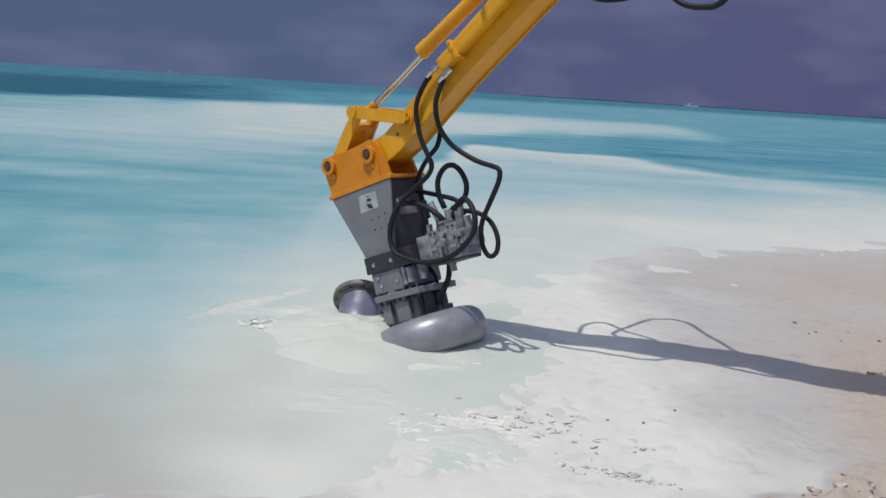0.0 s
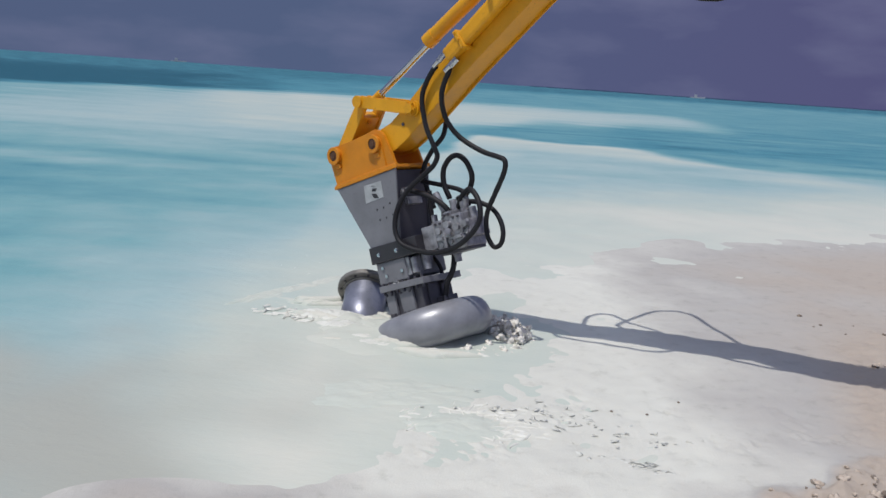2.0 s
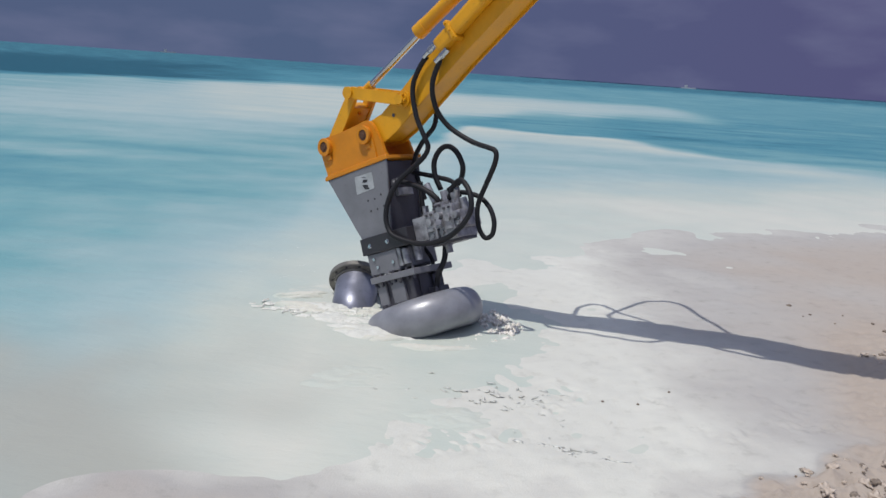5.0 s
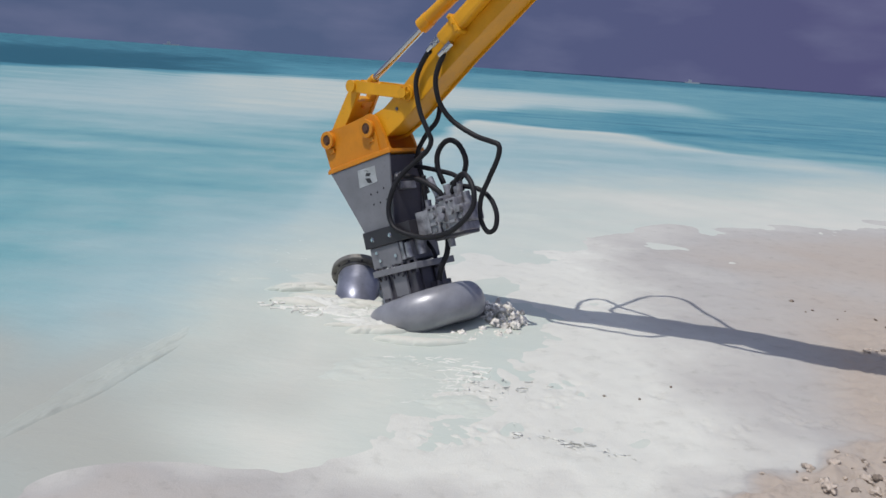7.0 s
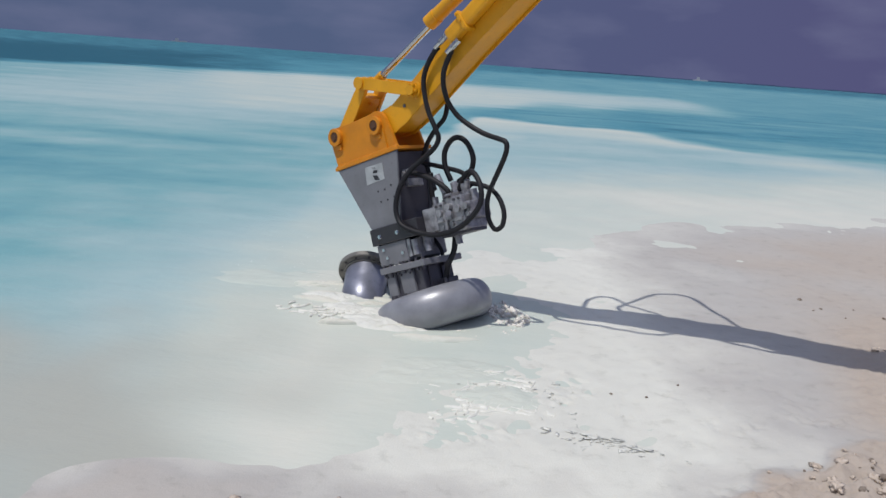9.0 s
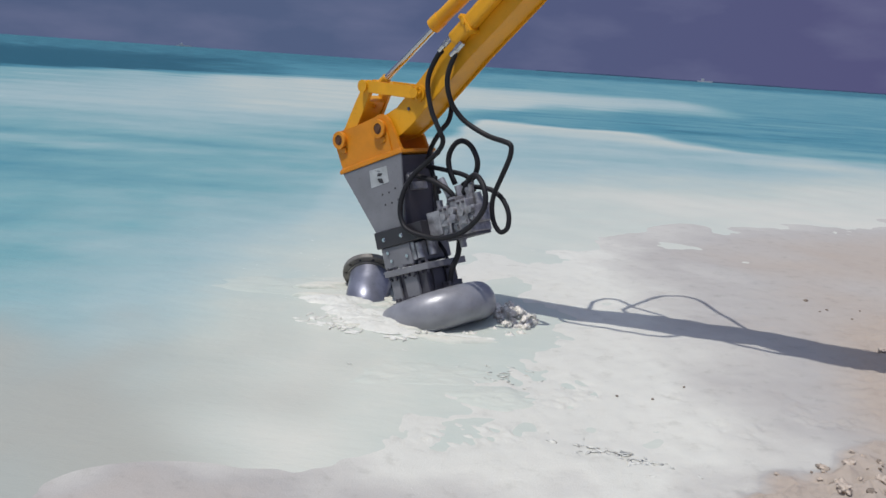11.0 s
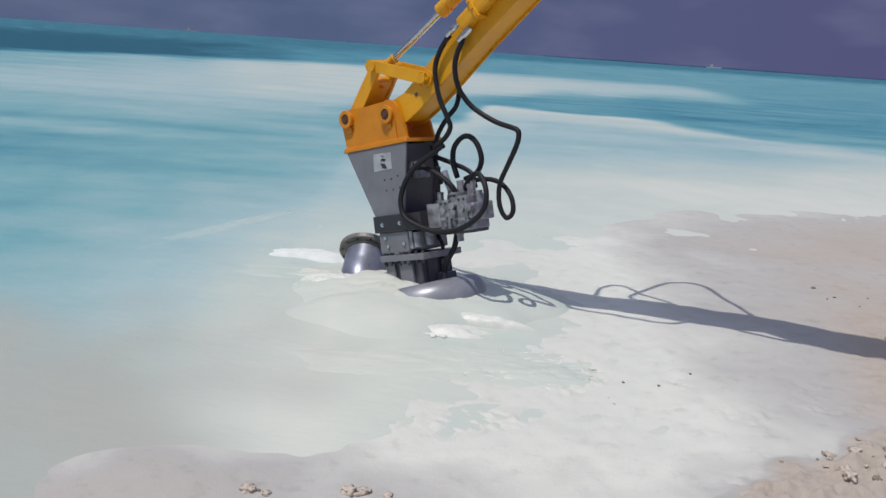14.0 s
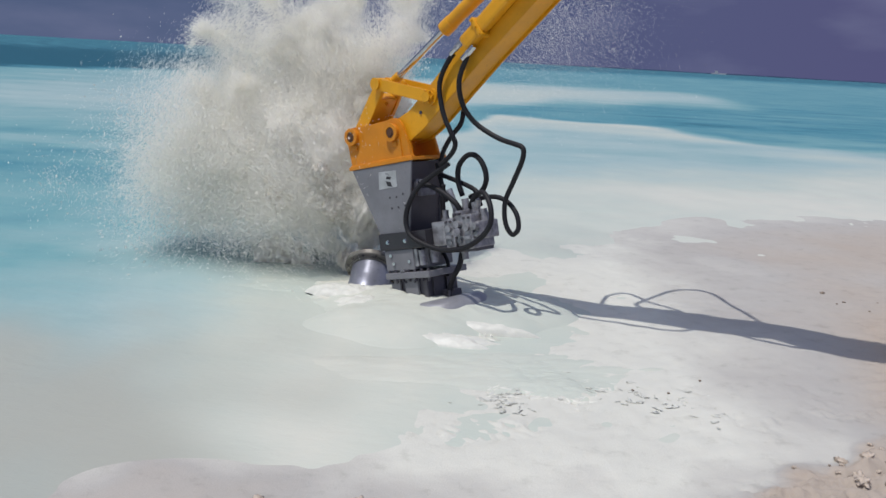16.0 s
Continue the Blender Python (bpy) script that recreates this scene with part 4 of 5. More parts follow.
        s = 16.12 - start
        p = OUTLET + v * (1 - math.exp(-0.75 * s)) / 0.75 + Vector((0, 0, -fall * s * s))
        rows.append((16.12, Matrix.Translation(p) @ pose(0, 0, 0, *[a + w * s for a, w in zip(turn, spin)])))
        jet.append((ob, rows))
    return jet


JET = build_jet()


def build_clods():
    """Wet sand churned up at the rim of the casing."""
    meshes = [lump_mesh("sand_clod", CLOD, r, 20 + k, 3, 0.85, 0.75, 3.0) for k, r in enumerate((0.010, 0.015, 0.023, 0.040))]
    res = []
    for k in range(230):
        a = rnd.uniform(-1.2, 0.75) if k % 3 else rnd.uniform(-0.3, 0.7)
        r = rnd.uniform(0.50, 0.85)
        x, y = -0.10 + r * math.cos(a) * 1.05, 8.02 + r * math.sin(a)
        ob = tagged(new("sand_clod", meshes[k % 4]), "pale wet sand clod at the pump casing", "sand clod", "churned sand clods")
        turn = [rnd.uniform(0, 360) for _ in range(3)]
        rows = []
        lift = (0.02 + 0.17 * rnd.random() ** 1.4) * (1.3 if a > -0.3 else 0.45)
        for t in (0.0, 1.6, 2.0, 2.5, 3.5, 6.0, 7.0, 8.0, 9.0, 10.5, 11.3, 11.6, 12.0, 12.4, 12.8, 13.4, 14.0, 16.0):
            up = {2.0: 0.6, 2.5: 0.4, 3.5: 0.35, 6.0: 0.3, 7.0: 0.6, 8.0: 0.4, 9.0: 0.3, 11.3: 1.1, 11.6: 1.2, 12.0: 0.7, 12.4: 1.1, 12.8: 0.8, 13.4: 0.45, 14.0: 0.3, 16.0: -0.2}.get(t, -0.6)
            rows.append((t, pose(x + 0.06 * up * math.cos(a), y + 0.03 * up, -0.05 + lift * up, *[q + 9 * t for q in turn])))
        res.append((ob, rows))
    return res


CLODS = build_clods()


def sheet_mesh(name, mat, rx, ry, thick, seed, spot=None, paler=0.0):
    """A thin lens of wash with a ragged edge."""
    rng = np.random.default_rng(seed)
    n, m = 120, 26
    ph = rng.uniform(0, 6.28, 9)
    verts, faces = [], []
    for i in range(m + 1):
        for j in range(n):
            a = 2 * math.pi * j / n
            edge = 1 + sum(0.16 / (q + 1) ** 0.9 * math.sin((q + 2) * a + ph[q]) for q in range(9)) * 0.9
            f = i / m
            x, y = rx * edge * f * math.cos(a), ry * edge * f * math.sin(a)
            z = thick * (1 - f ** 2.2) + 0.35 * thick * noise.fractal(Vector((x * 2.2, y * 2.2, seed)), 1.0, 2.0, 3) * (1 - f) + 0.010 * noise.fractal(Vector((x * 6.0, y * 8.0, seed + 5)), 0.8, 2.1, 4) * min(1.0, 3 * (1 - f))
            verts.append((x, y, z - 0.055 * f ** 7))
    for i in range(m):
        for j in range(n):
            faces.append((i * n + j, (i + 1) * n + j, (i + 1) * n + (j + 1) % n, i * n + (j + 1) % n))
    me = bpy.data.meshes.new(name)
    me.from_pydata(verts, [], faces)
    me.polygons.foreach_set("use_smooth", [True] * len(me.polygons))
    me.materials.append(mat)
    if spot:  # takes the tint of the water where it breaks
        p = np.array(verts)
        cs, sn = math.cos(radians(spot[2])), math.sin(radians(spot[2]))
        x, y = spot[0] + p[:, 0] * cs - p[:, 1] * sn, spot[1] + p[:, 0] * sn + p[:, 1] * cs
        attrs = water_sheet(x, y, np.degrees(np.arctan2(x, y)), np.hypot(x, y))[1]
        rim = np.repeat(np.linspace(0, 1, m + 1), n)
        attrs["depth"] = attrs["depth"] - paler * (1 - rim ** 2)
        attrs["silt_and_dim"] = attrs["silt_and_dim"] * 0.88
        for key, values in attrs.items():
            me.attributes.new(key, "FLOAT", "POINT").data.foreach_set("value", values.astype(np.float32))
    return me


def lace(wide, deep, seed):
    """A ragged net of thin foam strands, thinning out to its rim."""
    rng = random.Random(seed)
    bm = bmesh.new()
    cell = 0.075
    nx, ny = int(wide / cell), int(deep / cell)

    def knot(i, j):
        x, y = (i + 0.5 * (j % 2)) * cell - wide / 2, j * cell - deep / 2
        n = noise.noise_vector(Vector((x * 3.0, y * 3.0, seed))) * 0.09 + noise.noise_vector(Vector((x * 11, y * 11, seed + 3))) * 0.05
        return Vector((x + n.x, y + n.y, 0))

    for i in range(nx):
        for j in range(ny):
            a = knot(i, j)
            rim = (2 * a.x / wide) ** 2 + (2 * a.y / deep) ** 2 + 1.3 * noise.noise(Vector((a.x * 2.5, a.y * 2.5, seed + 7)))
            for b in (knot(i + 1, j), knot(i + j % 2, j + 1)):
                if rng.random() < 0.36 + 0.55 * rim:
                    continue
                side = Vector((a.y - b.y, b.x - a.x, 0)).normalized()
                w = rng.uniform(0.004, 0.013)
                mid = (a + b) / 2 + side * rng.uniform(-0.02, 0.02)
                line = spline([a, mid, b], 3)
                rows = []
                for k, p in enumerate(line):
                    ww = w * (0.55 + 0.45 * math.sin(math.pi * k / (len(line) - 1)))
                    rows.append([bm.verts.new(p - side * ww + Vector((0, 0, -0.012))), bm.verts.new(p + Vector((0, 0, 0.35 * ww + 0.002))), bm.verts.new(p + side * ww + Vector((0, 0, -0.012)))])
                for p, q in zip(rows, rows[1:]):
                    for k in range(2):
                        bm.faces.new((p[k], p[k + 1], q[k + 1], q[k]))
    return bm


def build_wash():
    res = []
    # slurry pool that floods the pit as the pump sinks in
    ob = tagged(new("slurry_pool", sheet_mesh("slurry_pool", WATER, 1.25, 1.0, 0.13, 3, (-0.25, 7.95, 12), 0.03)), "milky pool of wash closing over the pump casing", "water", kind="stuff")
    res.append((ob, [(t, pose(-0.25 + dx, 7.95, z, 0, 0, 12)) for t, dx, z in ((0, -0.1, -0.01), (0.8, -0.1, -0.02), (1.6, -0.15, -0.045), (2.3, -0.2, -0.09), (3.2, -0.3, -0.14), (6.0, -0.3, -0.15), (11.0, -0.3, -0.13), (11.5, -0.3, -0.10), (12.1, -0.25, -0.01), (12.5, -0.18, 0.035), (13.2, -0.15, 0.03), (14.0, 0.0, 0.04), (14.6, 0.0, 0.035), (15.2, 0.02, 0.0), (15.6, 0.03, -0.01), (16, 0.05, 0.03))]))
    # surge of churned water that heaps up round the pipe and the casing
    ob = tagged(new("surge", sheet_mesh("surge", WATER, 1.35, 0.95, 0.20, 5, (-0.6, 8.15, -22), 0.03)), "heap of milky churned water round the pump", "water", kind="stuff")
    res.append((ob, [(t, pose(x, 8.15, z, 0, 0, -22)) for t, x, z in ((0, -0.75, -0.07), (0.8, -0.75, -0.08), (1.6, -0.8, -0.12), (2.4, -0.8, -0.20), (3.5, -0.8, -0.24), (11.0, -0.8, -0.24), (11.6, -0.7, -0.12), (12.2, -0.62, -0.03), (12.6, -0.6, 0.0), (13.2, -0.6, -0.02), (13.8, -0.58, -0.03), (14.4, -0.55, -0.05), (15.0, -0.55, -0.08), (15.5, -0.55, -0.12), (16, -0.55, -0.08))]))
    # swash tongues that run up the beach and back
    tongues = [
        (1.7, 0.8, 8, [(0, -1.2, 8.9, -0.01), (3.5, -1.3, 9.0, -0.02), (7, -1.1, 9.2, -0.01), (9, -1.0, 9.0, 0.0), (12.5, -0.9, 8.8, 0.0), (14.5, -0.8, 8.9, 0.0), (16, -0.8, 8.8, 0.0)]),
        (0.85, 0.42, 14, [(0, -0.55, 6.4, 0.0), (2, -0.35, 6.3, 0.006), (3.5, -0.45, 6.3, 0.0), (6, -0.5, 6.5, -0.01), (7.5, -0.2, 6.5, 0.004), (9, 0.0, 6.45, 0.008), (11, -0.2, 6.4, 0.0), (12.5, 0.0, 6.6, 0.006), (14, 0.25, 6.5, 0.008), (16, 0.45, 6.6, 0.008)]),
        (0.5, 0.28, 15, [(0, 0.25, 5.7, 0.012), (2, 0.15, 5.75, 0.014), (3.5, 0.2, 5.7, 0.012), (6, 0.1, 5.8, 0.0), (9, 0.45, 6.0, 0.012), (12.5, 0.3, 6.1, 0.01), (14.5, 0.8, 6.3, 0.018), (16, 0.7, 6.2, 0.016)]),
        (1.6, 0.7, 12, [(0, -0.8, 5.6, -0.08), (11.5, -0.2, 5.9, -0.03), (13.5, 0.1, 6.2, -0.01), (14.6, 0.35, 6.5, 0.01), (16, 0.45, 6.5, 0.01)]),
    ]
    for rx, ry, seed, rows in tongues:
        ob = tagged(new("swash_tongue", sheet_mesh("swash_tongue", WATER, rx, ry, 0.03, seed, (rows[-1][1], rows[-1][2], 8), 0.03)), "thin milky tongue of swash on the sand", "water", "tongues of swash", "stuff")
        res.append((ob, [(t, pose(x, y, z - 0.005, 0, 0, 8)) for t, x, y, z in rows]))
    # low milky crests that roll in and die on the sand
    crests = [
        (1.7, 0.16, 41, 77, [(0, -4.2, 6.8, -0.10), (5.2, -3.4, 6.4, -0.03), (6.2, -2.7, 6.1, 0.005), (7, -2.3, 5.95, 0.012), (8, -1.8, 5.85, 0.0), (9, -1.4, 5.8, -0.10), (16, -1.4, 5.8, -0.15)]),
        (2.2, 0.18, 42, 68, [(0, -5.0, 10.4, -0.10), (12.2, -4.4, 10.4, -0.06), (13, -3.6, 10.5, 0.0), (14.6, -2.7, 10.6, 0.012), (16, -1.9, 10.6, 0.0)]),
        (1.3, 0.14, 43, 60, [(0, -1.9, 9.2, 0.01), (1.5, -1.7, 9.3, 0.008), (3.5, -1.4, 9.5, 0.0), (5, -1.1, 9.6, -0.12), (9, -2.6, 9.2, -0.12), (11.3, -2.0, 9.3, -0.01), (12.5, -1.6, 9.4, 0.008), (13.5, -1.4, 9.5, -0.08), (16, -1.4, 9.5, -0.15)]),
    ]
    for rx, ry, seed, turn, rows in crests:
        ob = tagged(new("wave_crest", sheet_mesh("wave_crest", WATER, rx, ry, 0.014, seed, (rows[3][1], rows[3][2], turn), 0.05)), "low milky wave crest on shallow water", "wave", "wave crests", "stuff")
        res.append((ob, [(t, pose(x, y, z, 0, 0, turn)) for t, x, y, z in rows]))
    # ragged foam round the casing and the pipe
    for k in range(16):
        a = rnd.uniform(1.6, 5.0) if k < 9 else rnd.uniform(2.0, 4.2)
        cx, cy, rr = (-0.10, 8.02, rnd.uniform(0.55, 0.95)) if k < 9 else (-1.05, 8.55, rnd.uniform(0.22, 0.55))
        x, y, turn = cx + rr * math.cos(a), cy + rr * math.sin(a), rnd.uniform(-35, 35)
        ob = tagged(new("foam_patch", sheet_mesh("foam_patch", WATER, rnd.uniform(0.15, 0.34), rnd.uniform(0.05, 0.10), 0.022, 60 + k, (x, y, turn), 0.16)), "ragged white foam on churned water", "foam", "foam round the pump", "stuff")
        ph = rnd.uniform(0, 6.28)
        res.append((ob, [(t, pose(x + 0.10 * math.sin(0.9 * t + ph), y + 0.06 * math.cos(0.7 * t + ph), 0.022 + 0.012 * math.sin(1.3 * t + ph), 0, 0, turn + 6 * math.sin(0.5 * t + ph))) for t in [0.8 * q for q in range(21)]]))
    # choppy little ridges pushed along by the edge of the swash
    drift = [
        (2.0, 0.55, 90, [(0, 0.85, 6.0), (3.5, 1.0, 5.95), (6, 0.5, 6.2), (9, 0.7, 6.1), (12.5, 0.1, 6.7), (14, 0.9, 6.2), (16, 1.5, 6.0)]),
        (0.9, 0.30, 70, [(0, 1.2, 5.2), (2, 1.3, 5.25), (6, 0.9, 5.2), (9, 1.1, 5.3), (12.5, 1.0, 5.0), (14, 0.55, 6.6), (16, 1.0, 6.5)]),
        (0.5, 0.45, 60, [(0, -0.4, 7.0), (3.5, -0.5, 6.9), (6, -0.4, 7.1), (9, -0.3, 7.0), (12.5, -0.35, 7.3), (14, 0.15, 6.3), (16, 0.3, 5.9)]),
    ]
    def ridges(spots, low, high):
        bm = bmesh.new()
        for cx, cy in spots:
            n, turn = rnd.triangular(low, high, low), rnd.gauss(0, 0.6)
            m = Matrix.Translation((cx, cy, 0)) @ Matrix.Rotation(turn, 4, "Z") @ Matrix.Diagonal((n * rnd.uniform(0.9, 2.2), n * 0.6, n * rnd.uniform(0.07, 0.18), 1))
            start = len(bm.verts)
            bmesh.ops.create_icosphere(bm, subdivisions=2, radius=1.0)
            bm.verts.ensure_lookup_table()
            for v in bm.verts[start:]:
                v.co = m @ (v.co * (1 + 1.1 * noise.fractal(v.co * 1.5 + Vector((cx * 9, cy * 9, 3)), 0.8, 2.0, 3)))
        return bm

    for wide, deep, count, rows in drift:
        spots = [(rnd.gauss(0, wide * 0.18), rnd.gauss(0, deep * 0.28)) for _ in range(count)]
        ob = part("ripple_ridges", ridges([(x, y - 0.25 * x) for x, y in spots], 0.005, 0.026), FROTH, None, "small wet sand ridges along the swash edge", True)
        tagged(ob, category="ripples", group="ripples on the sand", kind="stuff")
        res.append((ob, [(t, pose(x, y, float(ground_height(np.array([x]), np.array([y]))[0][0]) + 0.002)) for t, x, y in rows]))
    # lace of foam left on the wet sand by the running swash
    laces = [
        (1.0, 1.25, 101, [(0, 0.3, 6.6, -0.05), (6.0, -0.1, 6.5, -0.02), (7.5, 0.1, 6.2, 0.0), (8.4, 0.22, 6.05, 0.003), (9.2, 0.28, 6.0, 0.003), (10.2, 0.1, 6.2, -0.03), (16, 0.1, 6.2, -0.05)]),
        (1.2, 0.8, 102, [(0, 0.25, 5.9, 0.0), (2, 0.3, 5.85, 0.002), (3.7, 0.2, 5.8, 0.0), (5.5, 0.1, 5.9, -0.04), (12.4, 0.1, 6.9, -0.03), (13.4, 0.5, 6.6, 0.002), (14.5, 0.6, 6.3, 0.003), (16, 0.7, 6.2, 0.003)]),
        (1.3, 0.6, 103, [(0, -1.3, 8.1, 0.01), (3, -1.2, 8.2, 0.008), (6, -1.1, 8.0, 0.008), (9, -0.9, 7.7, 0.01), (12.5, -0.6, 7.3, 0.006), (14.5, -0.4, 7.2, 0.012), (16, -0.3, 7.3, 0.012)]),
    ]
    for wide, deep, seed, rows in laces:
        ob = part("foam_lace", lace(wide, deep, seed), LACE, None, "lacy strands of foam left by the swash", True)
        tagged(ob, category="foam", group="lace of foam", kind="stuff")
        res.append((ob, [(t, pose(x, y, max(0.02, float(ground_height(np.array([x]), np.array([y]))[0][0])) + z)) for t, x, y, z in rows]))
    # froth that the churning throws up in front of the casing and round the pipe
    lifts = {0: 0, 1.6: 0.012, 3.2: 0.004, 11.2: 0.02, 12.0: 0.05, 12.8: 0.085, 13.6: 0.075, 14.4: 0.085, 15.2: 0.05, 16.0: 0.08}
    for k, (x, y, rx, ry, base) in enumerate(((-0.55, 7.62, 0.62, 0.22, -0.03), (-0.85, 7.95, 0.42, 0.26, -0.03), (-1.10, 8.32, 0.40, 0.20, -0.02), (0.05, 7.45, 0.55, 0.10, -0.055), (-0.25, 7.15, 0.70, 0.14, -0.085))):
        me = sheet_mesh("froth", FROTH, rx, ry, 0.05, 80 + k)
        for v in me.vertices:
            c = v.co
            rim = max(0.0, 1 - (c.x / rx) ** 2 - (c.y / ry) ** 2)
            c.z += min(1.0, 2.5 * rim) * (0.016 * noise.fractal(Vector((c.x * 7, c.y * 9, k)), 0.9, 2.1, 4) + 0.004 * noise.noise(Vector((c.x * 26, c.y * 30, k))))
        ob = tagged(new("froth", me), "white froth churned up round the pump", "foam", "froth round the pump", "stuff")
        res.append((ob, [(t, pose(x + 0.03 * math.sin(2.1 * t + k), y + 0.02 * math.cos(1.7 * t + 2 * k), base + 0.02 + lifts.get(t, 0.0) + 0.010 * math.sin(3 * t + k), 0, 0, -8 + 3 * math.sin(1.1 * t + k))) for t in [round(0.8 * q, 1) for q in range(21)]]))
    # bright boil of foam that spreads from the pipe before the jet breaks out
    ob = tagged(new("foam_boil", sheet_mesh("foam_boil", FOAM, 0.55, 0.30, 0.06, 33)), "bright white foam boiling up beside the discharge pipe", "foam", kind="stuff")
    res.append((ob, [(0, pose(-1.3, 9.3, -0.3)), (12.6, pose(-1.3, 9.3, -0.2)), (13.2, pose(-1.45, 9.35, 0.0)), (14.6, pose(-1.7, 9.5, 0.01)), (15.2, pose(-1.8, 9.5, -0.03)), (16, pose(-1.9, 9.5, -0.05))]))
    return res


WASH = build_wash()


# ---- still clutter on the beach and far things ----
def build_rubble():
    meshes = [lump_mesh("coral_piece", RUBBLE, r, 60 + k, 2, 0.5, 0.6, 1.6) for k, r in enumerate((0.010, 0.016, 0.026))]
    heaps = [lump_mesh("sand_lump", DUG, r, 70 + k, 3, 0.8, 0.5, 2.8) for k, r in enumerate((0.014, 0.022, 0.034))]
    spots = [(4.35, 8.9, 0.45, 12), (4.2, 7.5, 0.20, 40), (2.75, 4.95, 0.34, 46), (1.6, 6.2, 0.45, 3), (-0.45, 4.24, 0.06, 6), (-0.98, 4.20, 0.05, 4), (4.45, 7.7, 0.16, 46)]
    for cx, cy, spread, count in spots:
        for k in range(count):
            x, y = cx + rnd.gauss(0, spread), cy + rnd.gauss(0, spread * 0.5)
            z = float(ground_height(np.array([x]), np.array([y]))[0][0])
            big = k % 3 != 1 and cy < 8 and (cx > 2 or cy < 5)
            ob = new("sand_lump" if big else "coral_piece", heaps[rnd.randint(0, 2)] if big else meshes[rnd.randint(0, 2 if cx > 2 else 1)])
            ob.matrix_world = pose(x, y, z + 0.004, rnd.uniform(-20, 20), rnd.uniform(-20, 20), rnd.uniform(0, 360))
            tagged(ob, "tan lump of damp dug sand on the beach" if big else "small dark piece of coral rubble on sand", "sand lump" if big else "coral rubble", "rubble on the beach")


def build_far():
    for az, dist, length, height in ((14.6, 3200, 26, 8), (-17.5, 3600, 30, 9)):
        ship = tagged(new("ship"), "small pale ship far out on the horizon", "ship")
        a = radians(az)
        ship.matrix_world = pose(dist * math.sin(a), dist * math.cos(a), 0, 0, 0, -az)
        bm = bmesh.new()
        plate(bm, [(-length, 4), (-length * 0.9, 0), (length * 0.9, 0), (length, 5)], -4, 4, 0)
        part("hull", bm, HULL, ship)
        bm = bmesh.new()
        box(bm, -length * 0.5, -length * 0.1, -3, 3, 4, 4 + height, None, 0.3)
        part("deckhouse", bm, HULL, ship)
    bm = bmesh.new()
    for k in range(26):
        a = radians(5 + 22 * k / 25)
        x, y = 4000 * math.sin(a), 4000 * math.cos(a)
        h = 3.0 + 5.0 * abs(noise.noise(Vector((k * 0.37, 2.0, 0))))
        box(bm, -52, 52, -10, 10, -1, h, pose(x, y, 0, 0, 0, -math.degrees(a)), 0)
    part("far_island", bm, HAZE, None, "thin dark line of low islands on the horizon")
    tagged(bpy.data.objects["far_island"], category="island", kind="structure")


build_rubble()
build_far()


# ---- what moves ----
TILTS = [(0, 21.6), (9, 21.6), (11.5, 20.8), (12, 20.0), (12.5, 17.6), (13, 16.6), (13.5, 15.6), (14, 14.8), (14.5, 14.4), (15, 14.4), (15.5, 14.2), (16, 14.0)]
DROPS = [(0, 0.0), (14.5, 0.0), (15, -0.048), (15.5, -0.055), (16, -0.07)]


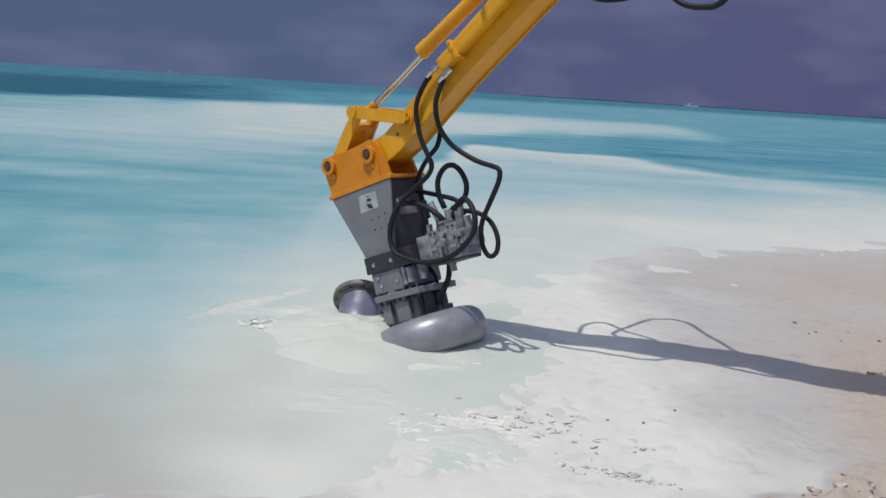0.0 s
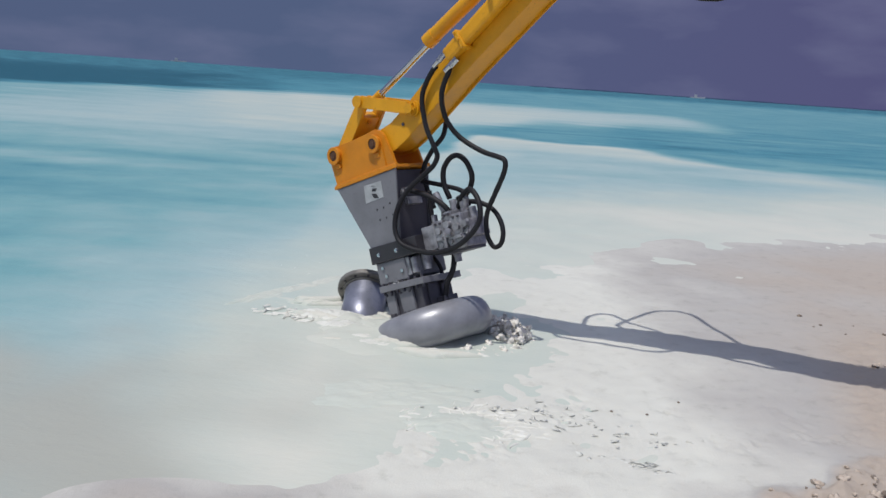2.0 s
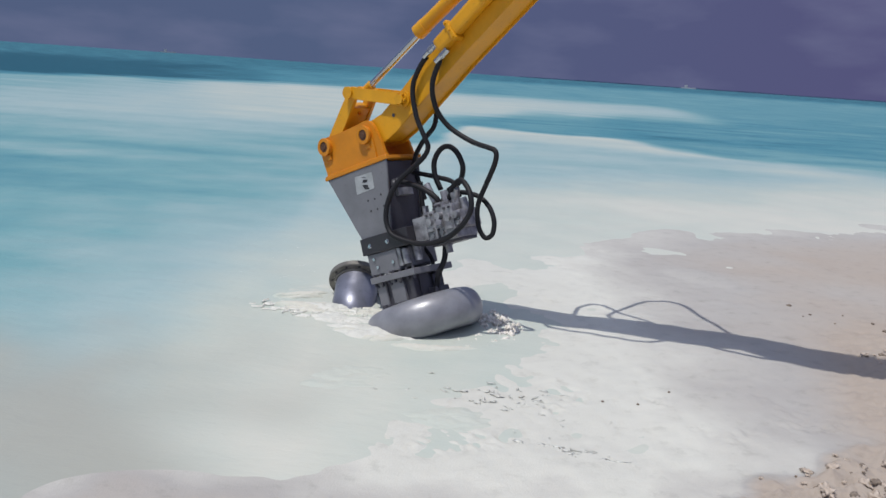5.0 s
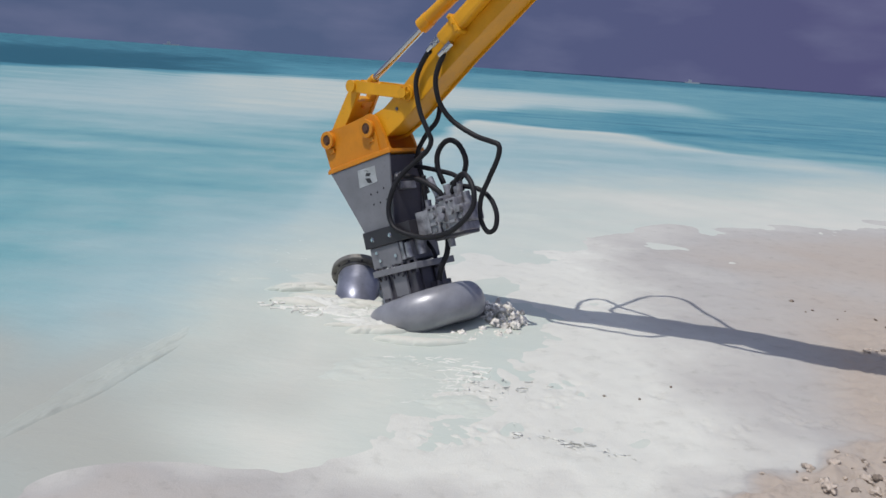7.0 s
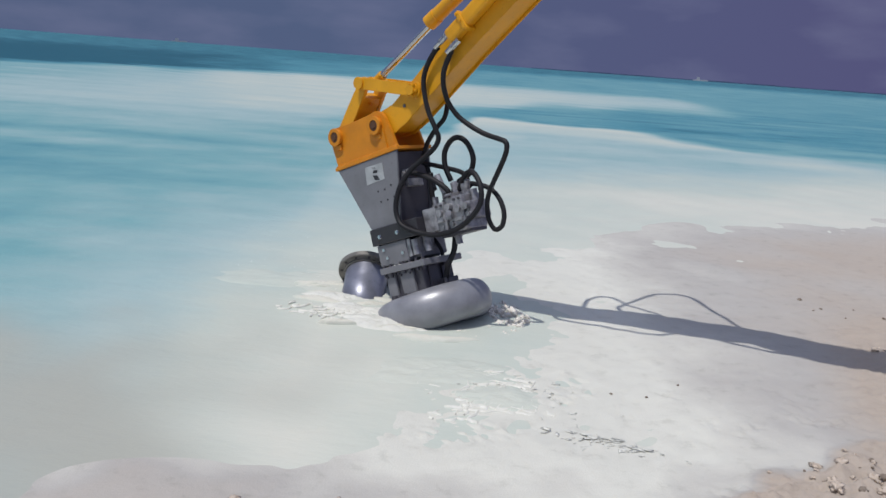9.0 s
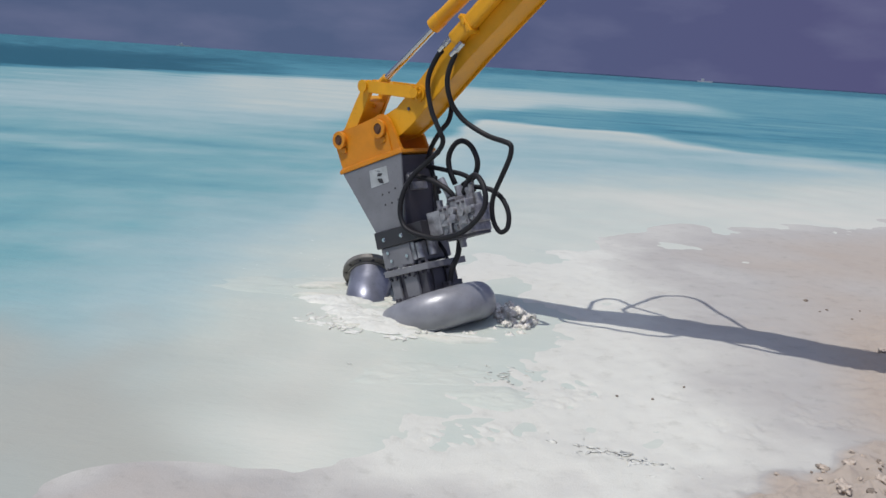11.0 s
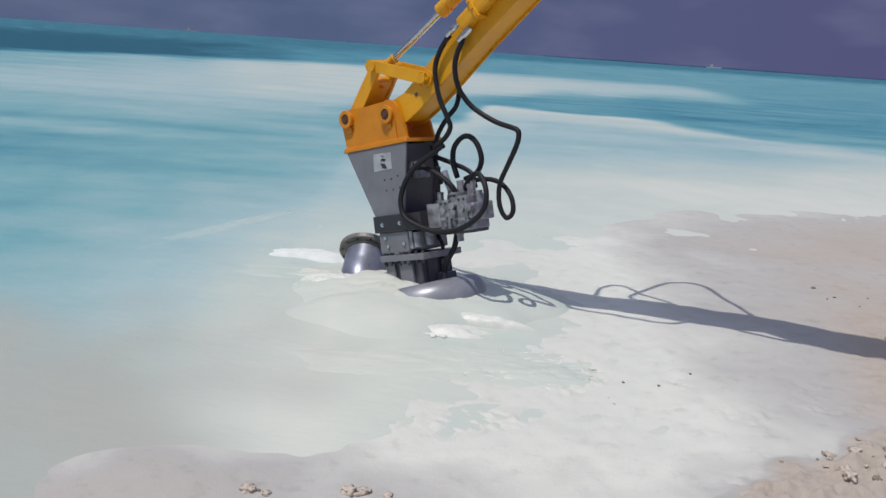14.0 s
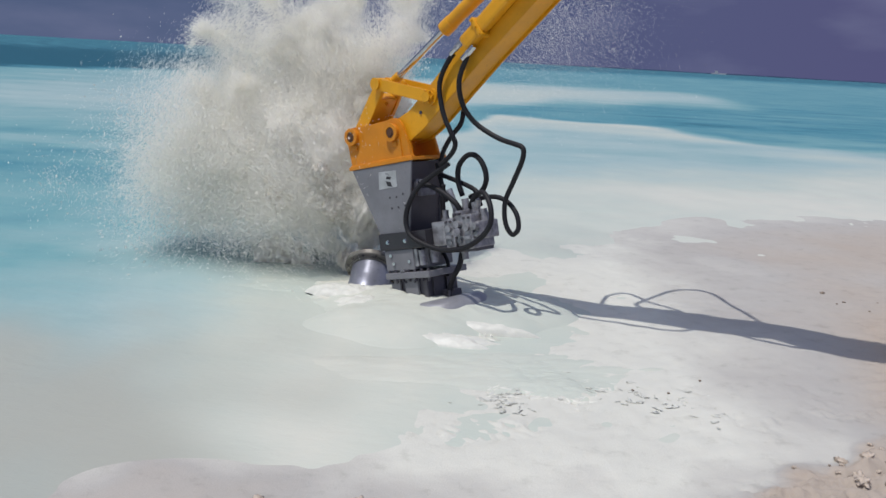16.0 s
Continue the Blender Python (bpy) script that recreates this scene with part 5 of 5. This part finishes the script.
def motions():
    drop = lambda t: float(np.interp(t, [r[0] for r in DROPS], [r[1] for r in DROPS]))
    times = sorted({r[0] for r in TILTS + DROPS})
    arm_rows, pump_rows, bar_rows, push_rows, rod_rows, outer_rows, inner_rows = [], [], [], [], [], [], []
    for t in times:
        tilt = float(np.interp(t, [r[0] for r in TILTS], [r[1] for r in TILTS]))
        arm_rows.append((t, pose(PIN[0], PIN[1], PIN[2] + drop(t), 0, 0, ARM_TURN)))
        pump_rows.append((t, pose(PIN[0], PIN[1], PIN[2] + drop(t), 0, -tilt, ARM_TURN)))
        # the hose loop: its foot keeps its reach to the hanging end and to the valve
        top = pose(0, 0, 0, 0, -tilt, 0).inverted() @ Vector(HANG)
        flat = lambda v: Vector((v.x, v.z))
        r1, r2 = (flat(LOOP_FOOT) - flat(LOOP_TOP)).length, (flat(LOOP_FOOT) - flat(LOOP_END)).length
        span = flat(LOOP_END) - flat(top)
        n = min(span.length, r1 + r2 - 0.001)
        a = (r1 ** 2 - r2 ** 2 + n * n) / (2 * n)
        h = math.sqrt(max(0.0, r1 * r1 - a * a))
        u = span.normalized()
        foot = min((flat(top) + u * a + Vector((-u.y, u.x)) * s * h for s in (1, -1)), key=lambda v: v.y)
        bend = lambda old, now: Matrix.Rotation(math.atan2(old.y, old.x) - math.atan2(now.y, now.x), 4, "Y")
        outer_rows.append((t, Matrix.Translation(top) @ bend(flat(LOOP_FOOT) - flat(LOOP_TOP), foot - flat(top)) @ Matrix.Translation(-LOOP_TOP)))
        inner_rows.append((t, Matrix.Translation(LOOP_END) @ bend(flat(LOOP_FOOT) - flat(LOOP_END), foot - flat(LOOP_END)) @ Matrix.Translation(-LOOP_END)))
        # four-bar linkage: the head pin lies on two circles
        cs, sn = math.cos(radians(tilt)), math.sin(radians(tilt))
        rear = Vector((PIN_REAR[0] * cs - PIN_REAR[1] * sn, PIN_REAR[0] * sn + PIN_REAR[1] * cs))
        foot = Vector(LINK_FOOT)
        gap = rear - foot
        a = (BAR_LENGTH ** 2 - PUSH_LENGTH ** 2 + gap.length_squared) / (2 * gap.length)
        h = math.sqrt(BAR_LENGTH ** 2 - a * a)
        u = gap.normalized()
        head = max((foot + u * a + Vector((-u.y, u.x)) * s * h for s in (1, -1)), key=lambda v: v.y)
        angle = lambda v: -math.degrees(math.atan2(v.y, v.x))
        bar_rows.append((t, pose(foot.x, 0, foot.y, 0, angle(head - foot), 0)))
        push_rows.append((t, pose(head.x, 0, head.y, 0, angle(rear - head), 0)))
        rod_rows.append((t, pose(head.x, 0, head.y, 0, angle(Vector((1.2, 1.6)) - head), 0)))
    for thing, rows in ((ARM, arm_rows), (PUMP, pump_rows), (BARS, bar_rows), (PUSH, push_rows), (ROD, rod_rows), (LOOP_OUTER, outer_rows), (LOOP_INNER, inner_rows)):
        walk(thing, rows)
    for thing, rows in JET + CLODS + WASH:
        walk(thing, rows)


motions()
